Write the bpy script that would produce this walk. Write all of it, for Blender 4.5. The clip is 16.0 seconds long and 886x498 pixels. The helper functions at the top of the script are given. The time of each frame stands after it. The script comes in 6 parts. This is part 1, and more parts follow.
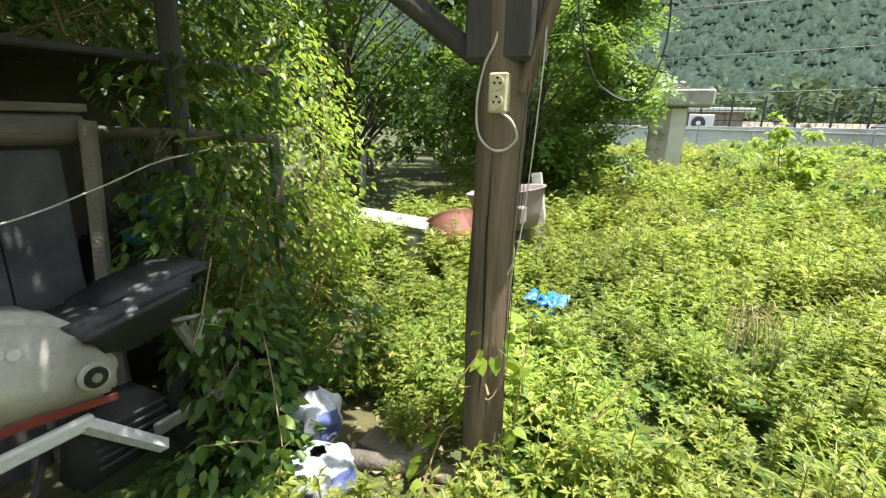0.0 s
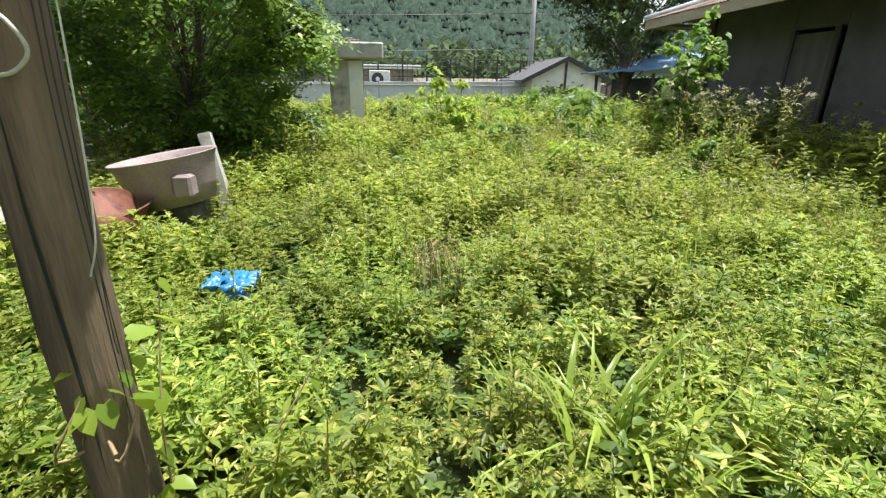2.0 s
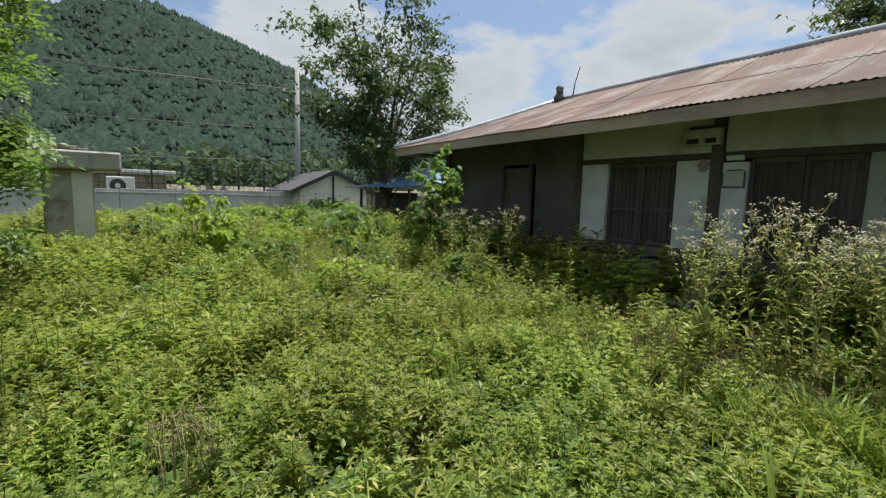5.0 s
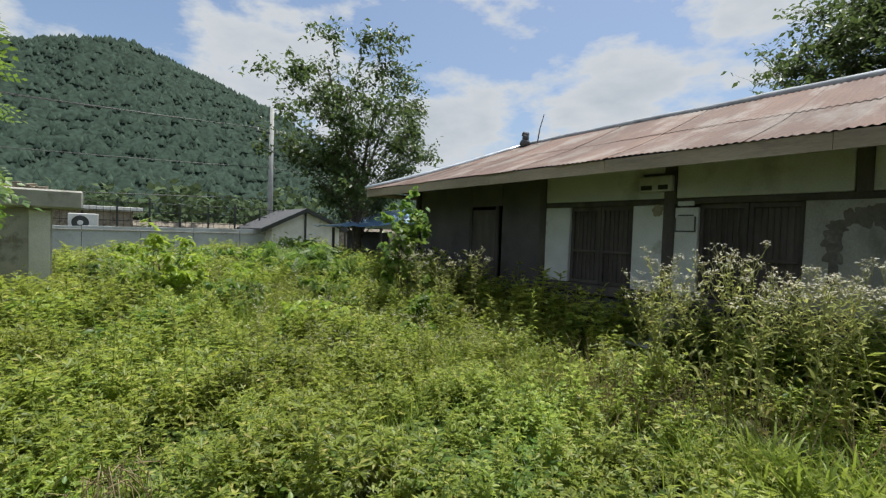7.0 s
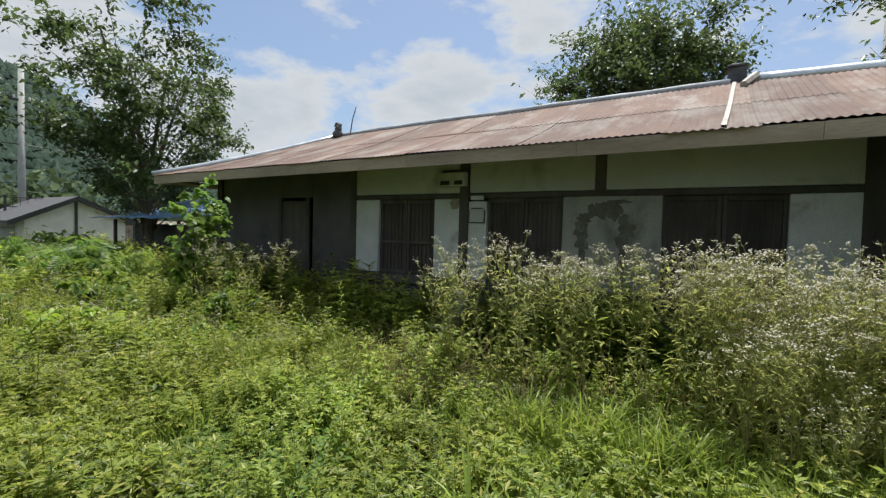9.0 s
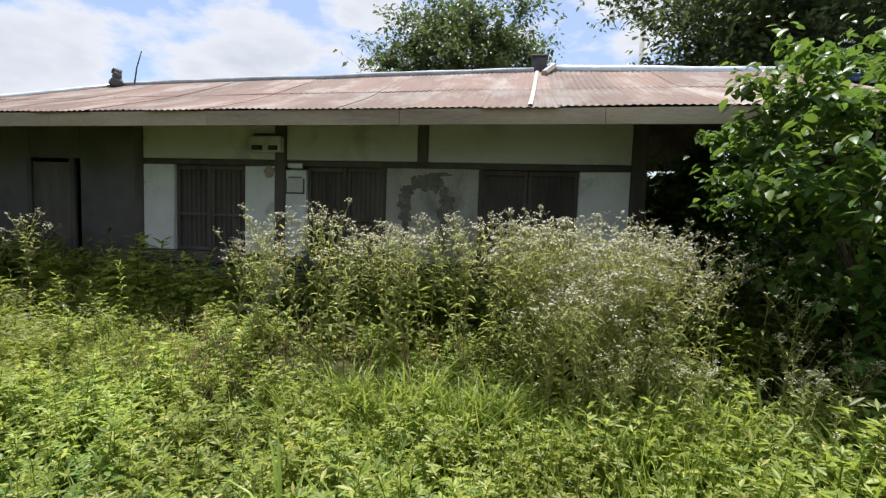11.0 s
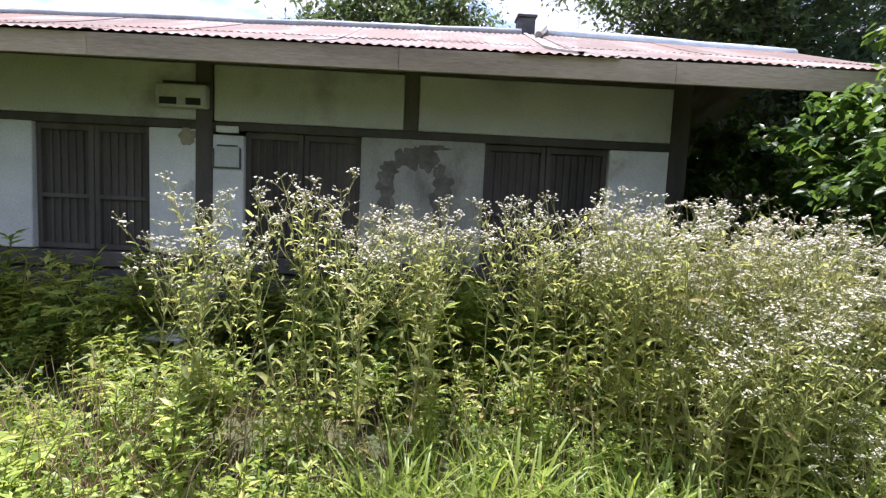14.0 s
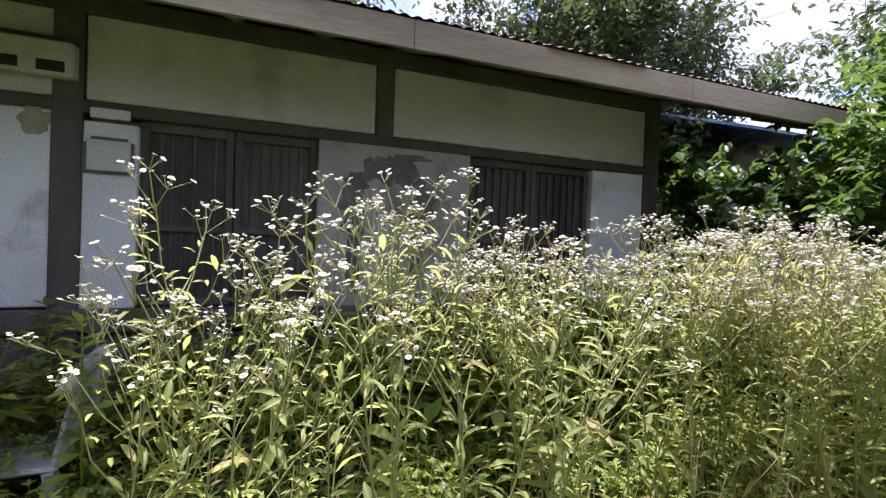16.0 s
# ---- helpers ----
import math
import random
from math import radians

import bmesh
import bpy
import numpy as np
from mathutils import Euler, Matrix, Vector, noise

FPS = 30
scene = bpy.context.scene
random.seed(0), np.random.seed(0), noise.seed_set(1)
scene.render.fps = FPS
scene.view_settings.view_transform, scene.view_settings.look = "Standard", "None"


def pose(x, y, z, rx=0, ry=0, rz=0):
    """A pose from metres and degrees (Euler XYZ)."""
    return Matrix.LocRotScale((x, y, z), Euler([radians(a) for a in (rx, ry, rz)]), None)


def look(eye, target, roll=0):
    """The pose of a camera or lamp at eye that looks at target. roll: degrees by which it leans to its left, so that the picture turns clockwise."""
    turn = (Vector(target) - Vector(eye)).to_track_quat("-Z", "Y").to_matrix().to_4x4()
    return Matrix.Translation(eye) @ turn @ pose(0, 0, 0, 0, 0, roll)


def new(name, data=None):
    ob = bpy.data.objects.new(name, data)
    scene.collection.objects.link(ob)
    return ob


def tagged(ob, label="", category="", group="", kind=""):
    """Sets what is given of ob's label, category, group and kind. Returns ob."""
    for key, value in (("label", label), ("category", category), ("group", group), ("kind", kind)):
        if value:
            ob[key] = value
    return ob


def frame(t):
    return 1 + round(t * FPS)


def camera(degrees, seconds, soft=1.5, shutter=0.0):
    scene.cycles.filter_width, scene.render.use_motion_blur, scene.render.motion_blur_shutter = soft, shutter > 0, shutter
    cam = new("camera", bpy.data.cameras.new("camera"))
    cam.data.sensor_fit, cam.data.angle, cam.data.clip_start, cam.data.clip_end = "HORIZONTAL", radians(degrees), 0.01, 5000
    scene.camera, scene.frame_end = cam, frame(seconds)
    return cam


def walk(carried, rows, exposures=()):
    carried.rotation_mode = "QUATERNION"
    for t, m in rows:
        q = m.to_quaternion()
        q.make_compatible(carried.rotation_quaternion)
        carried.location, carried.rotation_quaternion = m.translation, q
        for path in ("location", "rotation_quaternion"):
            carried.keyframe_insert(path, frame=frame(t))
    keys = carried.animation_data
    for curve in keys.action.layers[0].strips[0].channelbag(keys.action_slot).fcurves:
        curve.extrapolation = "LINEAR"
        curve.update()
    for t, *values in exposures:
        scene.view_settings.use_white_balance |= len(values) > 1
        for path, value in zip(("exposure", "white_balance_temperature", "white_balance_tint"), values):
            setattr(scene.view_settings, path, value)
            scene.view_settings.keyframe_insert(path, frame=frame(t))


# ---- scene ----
cam = camera(87.8, 16.0, 1.3)
PATH = [
    (0, (2.907, -6.302, 1.46), (1.194, -7.18, 0.919), 1.5),
    (0.7, (2.8, -6.182, 1.461), (0.977, -6.768, 0.885), 2.4),
    (1, (2.679, -6.165, 1.383), (0.825, -6.642, 0.803), 0.5),
    (1.5, (2.586, -6.191, 1.367), (0.7, -6.323, 0.713), 1.2),
    (2, (2.5, -6.148, 1.358), (0.635, -5.885, 0.686), 0.6),
    (2.5, (2.49, -6.073, 1.367), (0.716, -5.433, 0.7), 0.4),
    (3, (2.467, -6.031, 1.407), (0.748, -5.201, 0.81), 0.8),
    (3.5, (2.465, -5.985, 1.45), (0.78, -5.034, 0.942), 1.2),
    (4, (2.469, -5.963, 1.504), (0.808, -4.925, 1.098), 1.4),
    (4.5, (2.436, -6.011, 1.548), (0.79, -4.919, 1.237), 1.7),
    (5, (2.428, -6.034, 1.563), (0.803, -4.89, 1.332), 1.6),
    (7.5, (2.61, -5.924, 1.631), (1.073, -4.644, 1.608), 1.4),
    (8, (2.686, -5.871, 1.638), (1.262, -4.467, 1.619), 1.3),
    (8.5, (2.755, -5.871, 1.649), (1.523, -4.297, 1.606), 1.3),
    (9, (2.754, -5.836, 1.621), (1.739, -4.114, 1.545), 1.5),
    (9.5, (2.758, -5.831, 1.592), (1.971, -3.996, 1.474), 1.5),
    (10, (2.753, -5.816, 1.572), (2.163, -3.913, 1.406), 1.6),
    (12.5, (2.484, -5.07, 1.489), (2.393, -3.075, 1.377), 2.4),
    (13, (2.305, -4.876, 1.475), (2.269, -2.879, 1.357), 2.7),
    (13.5, (2.026, -4.552, 1.471), (2.033, -2.557, 1.322), 2.6),
    (14, (1.723, -4.34, 1.457), (1.791, -2.348, 1.291), 2.6),
    (14.5, (1.416, -4.106, 1.45), (1.573, -2.119, 1.283), 2.3),
    (15, (1.163, -3.83, 1.438), (1.468, -1.858, 1.31), 2.2),
    (15.5, (0.915, -3.584, 1.45), (1.44, -1.657, 1.348), 2.2),
    (16, (0.739, -3.309, 1.413), (1.461, -1.444, 1.385), 2.1),
]
EXPOSURES = [(0, 1.46, 6550, 8), (1.5, 1.24, 6500, 8), (2.5, 0.88, 6450, 8), (3.5, 0.52, 6400, 8), (5, 0.22, 6350, 8), (9, 0.31, 6350, 8), (10, 0.50, 6350, 10), (12.5, 0.88, 6150, 17), (14.5, 1.28, 5850, 26), (16, 1.24, 5850, 30)]
walk(cam, [(t, look(eye, target, roll)) for t, eye, target, roll in PATH], EXPOSURES)

# ---------- light ----------
world = bpy.data.worlds.new("sky")
scene.world = world
world.use_nodes = True
wn, wl = world.node_tree.nodes, world.node_tree.links
wn.clear()
SUN_EL, SUN_AZ = radians(75), radians(-8)      # azimuth from +y towards +x
sky = wn.new("ShaderNodeTexSky")
sky.sky_type, sky.sun_disc = "NISHITA", False
sky.sun_elevation, sky.sun_rotation = SUN_EL, SUN_AZ
sky.dust_density, sky.air_density, sky.ozone_density = 2.2, 1.0, 1.0
clear = wn.new("ShaderNodeBackground")
clear.inputs["Strength"].default_value = 0.118
wl.new(sky.outputs[0], clear.inputs["Color"])
wcoord = wn.new("ShaderNodeTexCoord")
wmap = wn.new("ShaderNodeMapping")
wmap.inputs["Scale"].default_value = (1, 1, 2.3)
wmap.inputs["Location"].default_value = (0.37, 0.12, 0.25)
wl.new(wcoord.outputs["Generated"], wmap.inputs["Vector"])
wnoise = wn.new("ShaderNodeTexNoise")
wnoise.inputs["Scale"].default_value, wnoise.inputs["Detail"].default_value = 3.1, 10
wnoise.inputs["Roughness"].default_value = 0.58
wl.new(wmap.outputs[0], wnoise.inputs["Vector"])
wramp = wn.new("ShaderNodeValToRGB")
wramp.color_ramp.elements[0].position, wramp.color_ramp.elements[1].position = 0.455, 0.535
wl.new(wnoise.outputs["Fac"], wramp.inputs["Fac"])
shade = wn.new("ShaderNodeValToRGB")
shade.color_ramp.elements[0].position, shade.color_ramp.elements[1].position = 0.45, 0.75
shade.color_ramp.elements[0].color, shade.color_ramp.elements[1].color = (0.95, 0.97, 1, 1), (0.62, 0.68, 0.76, 1)
wl.new(wnoise.outputs["Fac"], shade.inputs["Fac"])
cloud = wn.new("ShaderNodeBackground")
cloud.inputs["Strength"].default_value = 0.62
wl.new(shade.outputs[0], cloud.inputs["Color"])
wmix = wn.new("ShaderNodeMixShader")
wl.new(wramp.outputs[0], wmix.inputs[0])
wl.new(clear.outputs[0], wmix.inputs[1])
wl.new(cloud.outputs[0], wmix.inputs[2])
wout = wn.new("ShaderNodeOutputWorld")
wl.new(wmix.outputs[0], wout.inputs["Surface"])

sun = new("sun", bpy.data.lights.new("sun", "SUN"))
sun.data.energy, sun.data.angle, sun.data.color = 4.6, radians(0.53), (1, 0.96, 0.88)
sd = Vector((math.sin(SUN_AZ) * math.cos(SUN_EL), math.cos(SUN_AZ) * math.cos(SUN_EL), math.sin(SUN_EL)))
sun.matrix_basis = look(sd * 60, (0, 0, 0))


# ---------- materials ----------
def mat(name, a, b, scale=6.0, rough=0.8, bump=0.3, fine=70.0, metal=0.0, vary=0.0, stain=None, amount=0.5, stretch=(1, 1, 1)):
    """Two-scale procedural surface: broad tone a to b, fine grain with relief, object-to-object variation, shaped stains."""
    m = bpy.data.materials.new(name)
    m.use_nodes = True
    n, l = m.node_tree.nodes, m.node_tree.links
    p = n["Principled BSDF"]
    co = n.new("ShaderNodeTexCoord")
    mp = n.new("ShaderNodeMapping")
    mp.inputs["Scale"].default_value = stretch
    l.new(co.outputs["Object"], mp.inputs["Vector"])
    broad = n.new("ShaderNodeTexNoise")
    broad.inputs["Scale"].default_value, broad.inputs["Detail"].default_value = scale, 6
    l.new(mp.outputs[0], broad.inputs["Vector"])
    grain = n.new("ShaderNodeTexNoise")
    grain.inputs["Scale"].default_value, grain.inputs["Detail"].default_value = fine, 4
    l.new(mp.outputs[0], grain.inputs["Vector"])
    ramp = n.new("ShaderNodeValToRGB")
    ramp.color_ramp.elements[0].position, ramp.color_ramp.elements[1].position = 0.32, 0.68
    ramp.color_ramp.elements[0].color, ramp.color_ramp.elements[1].color = (*a, 1), (*b, 1)
    l.new(broad.outputs["Fac"], ramp.inputs["Fac"])
    col = ramp.outputs[0]
    if stain:
        patch = n.new("ShaderNodeTexNoise")
        patch.inputs["Scale"].default_value, patch.inputs["Detail"].default_value = scale * 0.55, 9
        patch.inputs["Roughness"].default_value = 0.65
        l.new(mp.outputs[0], patch.inputs["Vector"])
        edge = n.new("ShaderNodeValToRGB")
        edge.color_ramp.elements[0].position, edge.color_ramp.elements[1].position = 0.62 - 0.2 * amount, 0.68 - 0.1 * amount
        l.new(patch.outputs["Fac"], edge.inputs["Fac"])
        mx = n.new("ShaderNodeMixRGB")
        l.new(edge.outputs[0], mx.inputs[0])
        l.new(col, mx.inputs[1])
        mx.inputs[2].default_value = (*stain, 1)
        col = mx.outputs[0]
    hsv = n.new("ShaderNodeHueSaturation")
    val = n.new("ShaderNodeMapRange")
    val.inputs["To Min"].default_value, val.inputs["To Max"].default_value = 0.72, 1.28
    l.new(grain.outputs["Fac"], val.inputs["Value"])
    out = val.outputs[0]
    if vary:
        info = n.new("ShaderNodeObjectInfo")
        vr = n.new("ShaderNodeMapRange")
        vr.inputs["To Min"].default_value, vr.inputs["To Max"].default_value = 1 - vary, 1 + vary
        l.new(info.outputs["Random"], vr.inputs["Value"])
        mul = n.new("ShaderNodeMath")
        mul.operation = "MULTIPLY"
        l.new(out, mul.inputs[0])
        l.new(vr.outputs[0], mul.inputs[1])
        out = mul.outputs[0]
    l.new(out, hsv.inputs["Value"])
    l.new(col, hsv.inputs["Color"])
    l.new(hsv.outputs[0], p.inputs["Base Color"])
    rr = n.new("ShaderNodeMapRange")
    rr.inputs["To Min"].default_value, rr.inputs["To Max"].default_value = max(0.05, rough - 0.15), min(1, rough + 0.15)
    l.new(broad.outputs["Fac"], rr.inputs["Value"])
    l.new(rr.outputs[0], p.inputs["Roughness"])
    p.inputs["Metallic"].default_value = metal
    if bump:
        bp = n.new("ShaderNodeBump")
        bp.inputs["Strength"].default_value, bp.inputs["Distance"].default_value = bump, 0.01
        l.new(grain.outputs["Fac"], bp.inputs["Height"])
        l.new(bp.outputs[0], p.inputs["Normal"])
    return m


def leafmat(name, dark, light, tip=None, through_col=(0.30, 0.42, 0.05), trans=0.4, rough=0.45):
    """Leaf: tone differs leaf by leaf, light shines through."""
    m = bpy.data.materials.new(name)
    m.use_nodes = True
    n, l = m.node_tree.nodes, m.node_tree.links
    p = n["Principled BSDF"]
    geo = n.new("ShaderNodeNewGeometry")
    ramp = n.new("ShaderNodeValToRGB")
    e = ramp.color_ramp.elements
    e[0].position, e[0].color = 0.0, (*dark, 1)
    e[1].position, e[1].color = 0.85, (*light, 1)
    if tip:
        x = e.new(1.0)
        x.color = (*tip, 1)
    l.new(geo.outputs["Random Per Island"], ramp.inputs["Fac"])
    co = n.new("ShaderNodeTexCoord")
    broad = n.new("ShaderNodeTexNoise")
    broad.inputs["Scale"].default_value, broad.inputs["Detail"].default_value = 1.1, 5
    l.new(co.outputs["Object"], broad.inputs["Vector"])
    val = n.new("ShaderNodeMapRange")
    val.inputs["From Min"].default_value, val.inputs["From Max"].default_value = 0.3, 0.7
    val.inputs["To Min"].default_value, val.inputs["To Max"].default_value = 0.55, 1.4
    l.new(broad.outputs["Fac"], val.inputs["Value"])
    hsv = n.new("ShaderNodeHueSaturation")
    l.new(val.outputs[0], hsv.inputs["Value"])
    l.new(ramp.outputs[0], hsv.inputs["Color"])
    tone = n.new("ShaderNodeTexNoise")
    tone.inputs["Scale"].default_value, tone.inputs["Detail"].default_value = 0.55, 4
    l.new(co.outputs["Object"], tone.inputs["Vector"])
    hue = n.new("ShaderNodeMapRange")
    hue.inputs["From Min"].default_value, hue.inputs["From Max"].default_value = 0.3, 0.7
    hue.inputs["To Min"].default_value, hue.inputs["To Max"].default_value = 0.482, 0.515
    l.new(tone.outputs["Fac"], hue.inputs["Value"])
    l.new(hue.outputs[0], hsv.inputs["Hue"])
    l.new(hsv.outputs[0], p.inputs["Base Color"])
    p.inputs["Roughness"].default_value = rough
    p.inputs["Specular IOR Level"].default_value = 0.36 if rough < 0.7 else 0.05
    tr = n.new("ShaderNodeBsdfTranslucent")
    mulc = n.new("ShaderNodeMixRGB")
    mulc.blend_type = "MIX"
    mulc.inputs[0].default_value = 0.5
    l.new(hsv.outputs[0], mulc.inputs[1])
    mulc.inputs[2].default_value = (*through_col, 1)
    l.new(mulc.outputs[0], tr.inputs["Color"])
    mx = n.new("ShaderNodeMixShader")
    mx.inputs[0].default_value = trans
    l.new(p.outputs[0], mx.inputs[1])
    l.new(tr.outputs[0], mx.inputs[2])
    l.new(mx.outputs[0], n["Material Output"].inputs["Surface"])
    return m


M = dict(
    soil=mat("soil", (0.05, 0.045, 0.022), (0.11, 0.10, 0.045), 1.2, 0.95, 0.8, 25, stain=(0.05, 0.075, 0.02), amount=0.8),
    plaster=mat("lime_plaster", (0.44, 0.45, 0.465), (0.55, 0.56, 0.575), 1.6, 0.92, 0.4, 60, stain=(0.32, 0.32, 0.32), amount=0.45),
    whitewash=mat("whitewash", (0.52, 0.535, 0.555), (0.64, 0.655, 0.675), 2.5, 0.85, 0.25, 60, stain=(0.38, 0.375, 0.36), amount=0.25),
    mud=mat("mud_plaster", (0.20, 0.17, 0.13), (0.33, 0.29, 0.23), 5, 0.95, 0.6, 50, stain=(0.12, 0.10, 0.08), amount=0.5),
    stainmud=mat("damp_mud", (0.10, 0.095, 0.085), (0.17, 0.16, 0.145), 9, 0.95, 0.6, 50, stain=(0.22, 0.21, 0.19), amount=0.35),
    peeling=mat("peeling_plaster", (0.26, 0.26, 0.245), (0.36, 0.36, 0.34), 3.2, 0.92, 0.5, 55, stain=(0.19, 0.185, 0.17), amount=0.6, stretch=(1, 1, 0.6)),
    smoke=mat("smoke_dark_plaster", (0.075, 0.070, 0.075), (0.125, 0.115, 0.12), 1.4, 0.92, 0.4, 55, stain=(0.06, 0.055, 0.055), amount=0.4),
    darkwood=mat("dark_old_wood", (0.050, 0.044, 0.042), (0.105, 0.092, 0.086), 5, 0.8, 0.5, 60, vary=0.2, stretch=(1, 1, 0.25)),
    soffit=mat("smoky_wood", (0.11, 0.10, 0.10), (0.20, 0.185, 0.18), 5, 0.85, 0.5, 60, vary=0.2, stretch=(1, 0.3, 1)),
    fascia=mat("fascia_wood", (0.26, 0.205, 0.145), (0.42, 0.345, 0.26), 3, 0.8, 0.4, 70, vary=0.12, stain=(0.17, 0.13, 0.10), amount=0.4, stretch=(0.2, 1, 1)),
    greywood=mat("weathered_wood", (0.12, 0.085, 0.055), (0.25, 0.185, 0.125), 7, 0.85, 0.9, 90, stain=(0.07, 0.05, 0.038), amount=0.7, stretch=(1, 1, 0.10)),
    shedwood=mat("shed_wood", (0.12, 0.10, 0.08), (0.24, 0.21, 0.17), 6, 0.85, 0.6, 80, vary=0.2, stretch=(0.3, 1, 1)),
    rust=mat("rusty_painted_tin", (0.115, 0.062, 0.047), (0.20, 0.13, 0.102), 3.2, 0.78, 0.35, 45, vary=0.22, stain=(0.25, 0.21, 0.185), amount=0.7, stretch=(1, 0.22, 1)),
    palesheet=mat("pale_tin", (0.34, 0.31, 0.28), (0.46, 0.43, 0.39), 4, 0.5, 0.15, 60, metal=0.1),
    galv=mat("galvanised_tin", (0.55, 0.60, 0.64), (0.72, 0.76, 0.80), 5, 0.35, 0.15, 50, metal=0.6),
    ridge=mat("ridge_cement", (0.30, 0.32, 0.35), (0.45, 0.48, 0.52), 6, 0.7, 0.4, 60),
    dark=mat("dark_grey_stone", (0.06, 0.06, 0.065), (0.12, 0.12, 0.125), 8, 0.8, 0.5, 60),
    concrete=mat("concrete", (0.36, 0.35, 0.32), (0.48, 0.47, 0.44), 4, 0.9, 0.5, 60, stain=(0.24, 0.23, 0.20), amount=0.5),
    farwall=mat("grey_block_wall", (0.42, 0.46, 0.48), (0.52, 0.56, 0.58), 1.5, 0.9, 0.3, 30, stain=(0.36, 0.38, 0.38), amount=0.4),
    dullplastic=mat("dirty_white_plastic", (0.30, 0.31, 0.32), (0.44, 0.45, 0.46), 6, 0.6, 0.2, 50, stain=(0.20, 0.21, 0.19), amount=0.5),
    white=mat("white_paint", (0.66, 0.66, 0.64), (0.80, 0.80, 0.78), 3, 0.6, 0.1, 50),
    bluetin=mat("blue_tarp", (0.10, 0.20, 0.38), (0.20, 0.36, 0.60), 2.5, 0.45, 0.3, 20, stain=(0.42, 0.52, 0.64), amount=0.5),
    bluebag=mat("blue_plastic", (0.02, 0.15, 0.45), (0.06, 0.28, 0.62), 9, 0.3, 0.3, 40, stain=(0.30, 0.46, 0.66), amount=0.35),
    bagwhite=mat("white_plastic_bag", (0.36, 0.38, 0.43), (0.56, 0.59, 0.64), 14, 0.3, 0.5, 60, stain=(0.30, 0.30, 0.32), amount=0.5),
    bagblue=mat("navy_print", (0.06, 0.075, 0.20), (0.11, 0.14, 0.32), 9, 0.4, 0.2, 40, stain=(0.30, 0.32, 0.40), amount=0.4),
    teal=mat("teal_plastic", (0.05, 0.20, 0.26), (0.12, 0.36, 0.44), 8, 0.4, 0.2, 40),
    # faded pink, darkened further to carry the tree shade on the tub
    pink=mat("faded_pink_rubber_shaded", (0.25, 0.195, 0.20), (0.35, 0.285, 0.29), 4, 0.7, 0.3, 60, stain=(0.20, 0.155, 0.15), amount=0.4),
    redtub=mat("red_rubber", (0.20, 0.075, 0.055), (0.30, 0.13, 0.10), 5, 0.6, 0.3, 60, stain=(0.11, 0.05, 0.04), amount=0.4),
    fairing=mat("beige_fairing", (0.46, 0.43, 0.38), (0.56, 0.53, 0.47), 6, 0.4, 0.1, 60, stain=(0.33, 0.29, 0.23), amount=0.3),
    red=mat("red_paint", (0.17, 0.025, 0.022), (0.25, 0.04, 0.035), 6, 0.5, 0.1, 60, stain=(0.12, 0.05, 0.04), amount=0.4),
    seat=mat("black_vinyl", (0.022, 0.022, 0.025), (0.05, 0.05, 0.055), 8, 0.5, 0.25, 120, stain=(0.12, 0.115, 0.11), amount=0.2),
    rubber=mat("black_rubber", (0.02, 0.02, 0.02), (0.04, 0.04, 0.04), 8, 0.8, 0.3, 80),
    steel=mat("dirty_steel", (0.25, 0.24, 0.22), (0.42, 0.40, 0.37), 10, 0.5, 0.3, 80, metal=0.5, stain=(0.18, 0.10, 0.06), amount=0.4),
    socket=mat("ivory_plastic", (0.62, 0.54, 0.34), (0.72, 0.64, 0.42), 20, 0.4, 0.1, 90, stain=(0.50, 0.42, 0.26), amount=0.2),
    hole=mat("dark_hole", (0.01, 0.01, 0.01), (0.02, 0.02, 0.02), 20, 0.6, 0.0),
    cable=mat("white_cable", (0.55, 0.53, 0.46), (0.68, 0.66, 0.58), 20, 0.5, 0.1, 90),
    wire=mat("black_wire", (0.02, 0.02, 0.02), (0.04, 0.04, 0.04), 20, 0.6, 0.0),
    fence=mat("fence_steel", (0.03, 0.035, 0.035), (0.06, 0.065, 0.065), 10, 0.6, 0.1),
    pole=mat("pole_concrete", (0.34, 0.34, 0.33), (0.44, 0.44, 0.43), 3, 0.85, 0.2, 40),
    bark=mat("bark", (0.07, 0.055, 0.04), (0.15, 0.125, 0.095), 6, 0.9, 0.8, 40, stretch=(1, 1, 0.3)),
    stem=mat("green_stem", (0.22, 0.25, 0.08), (0.36, 0.34, 0.13), 9, 0.7, 0.1),
    drystem=mat("dry_stem", (0.24, 0.16, 0.09), (0.40, 0.30, 0.17), 9, 0.8, 0.1),
    herb=leafmat("mugwort_leaf", (0.09, 0.14, 0.03), (0.325, 0.395, 0.075), (0.54, 0.48, 0.15), (0.62, 0.72, 0.11), 0.47, 0.42),
    clover=leafmat("clover_leaf", (0.07, 0.12, 0.035), (0.16, 0.24, 0.065), None, (0.34, 0.46, 0.10), 0.42, 0.42),
    grass=leafmat("grass_blade", (0.13, 0.21, 0.035), (0.28, 0.37, 0.065), (0.44, 0.42, 0.16), (0.50, 0.62, 0.09), 0.45, 0.4),
    reed=leafmat("broad_grass_blade", (0.22, 0.32, 0.06), (0.36, 0.48, 0.10), (0.46, 0.50, 0.16), (0.60, 0.78, 0.14), 0.42, 0.35),
    flea=leafmat("fleabane_leaf", (0.155, 0.20, 0.055), (0.40, 0.44, 0.13), (0.50, 0.37, 0.16), (0.84, 0.85, 0.26), 0.54, 0.5),
    petal=leafmat("white_petal", (0.62, 0.61, 0.55), (0.84, 0.83, 0.78), None, (0.84, 0.83, 0.75), 0.45, 0.75),
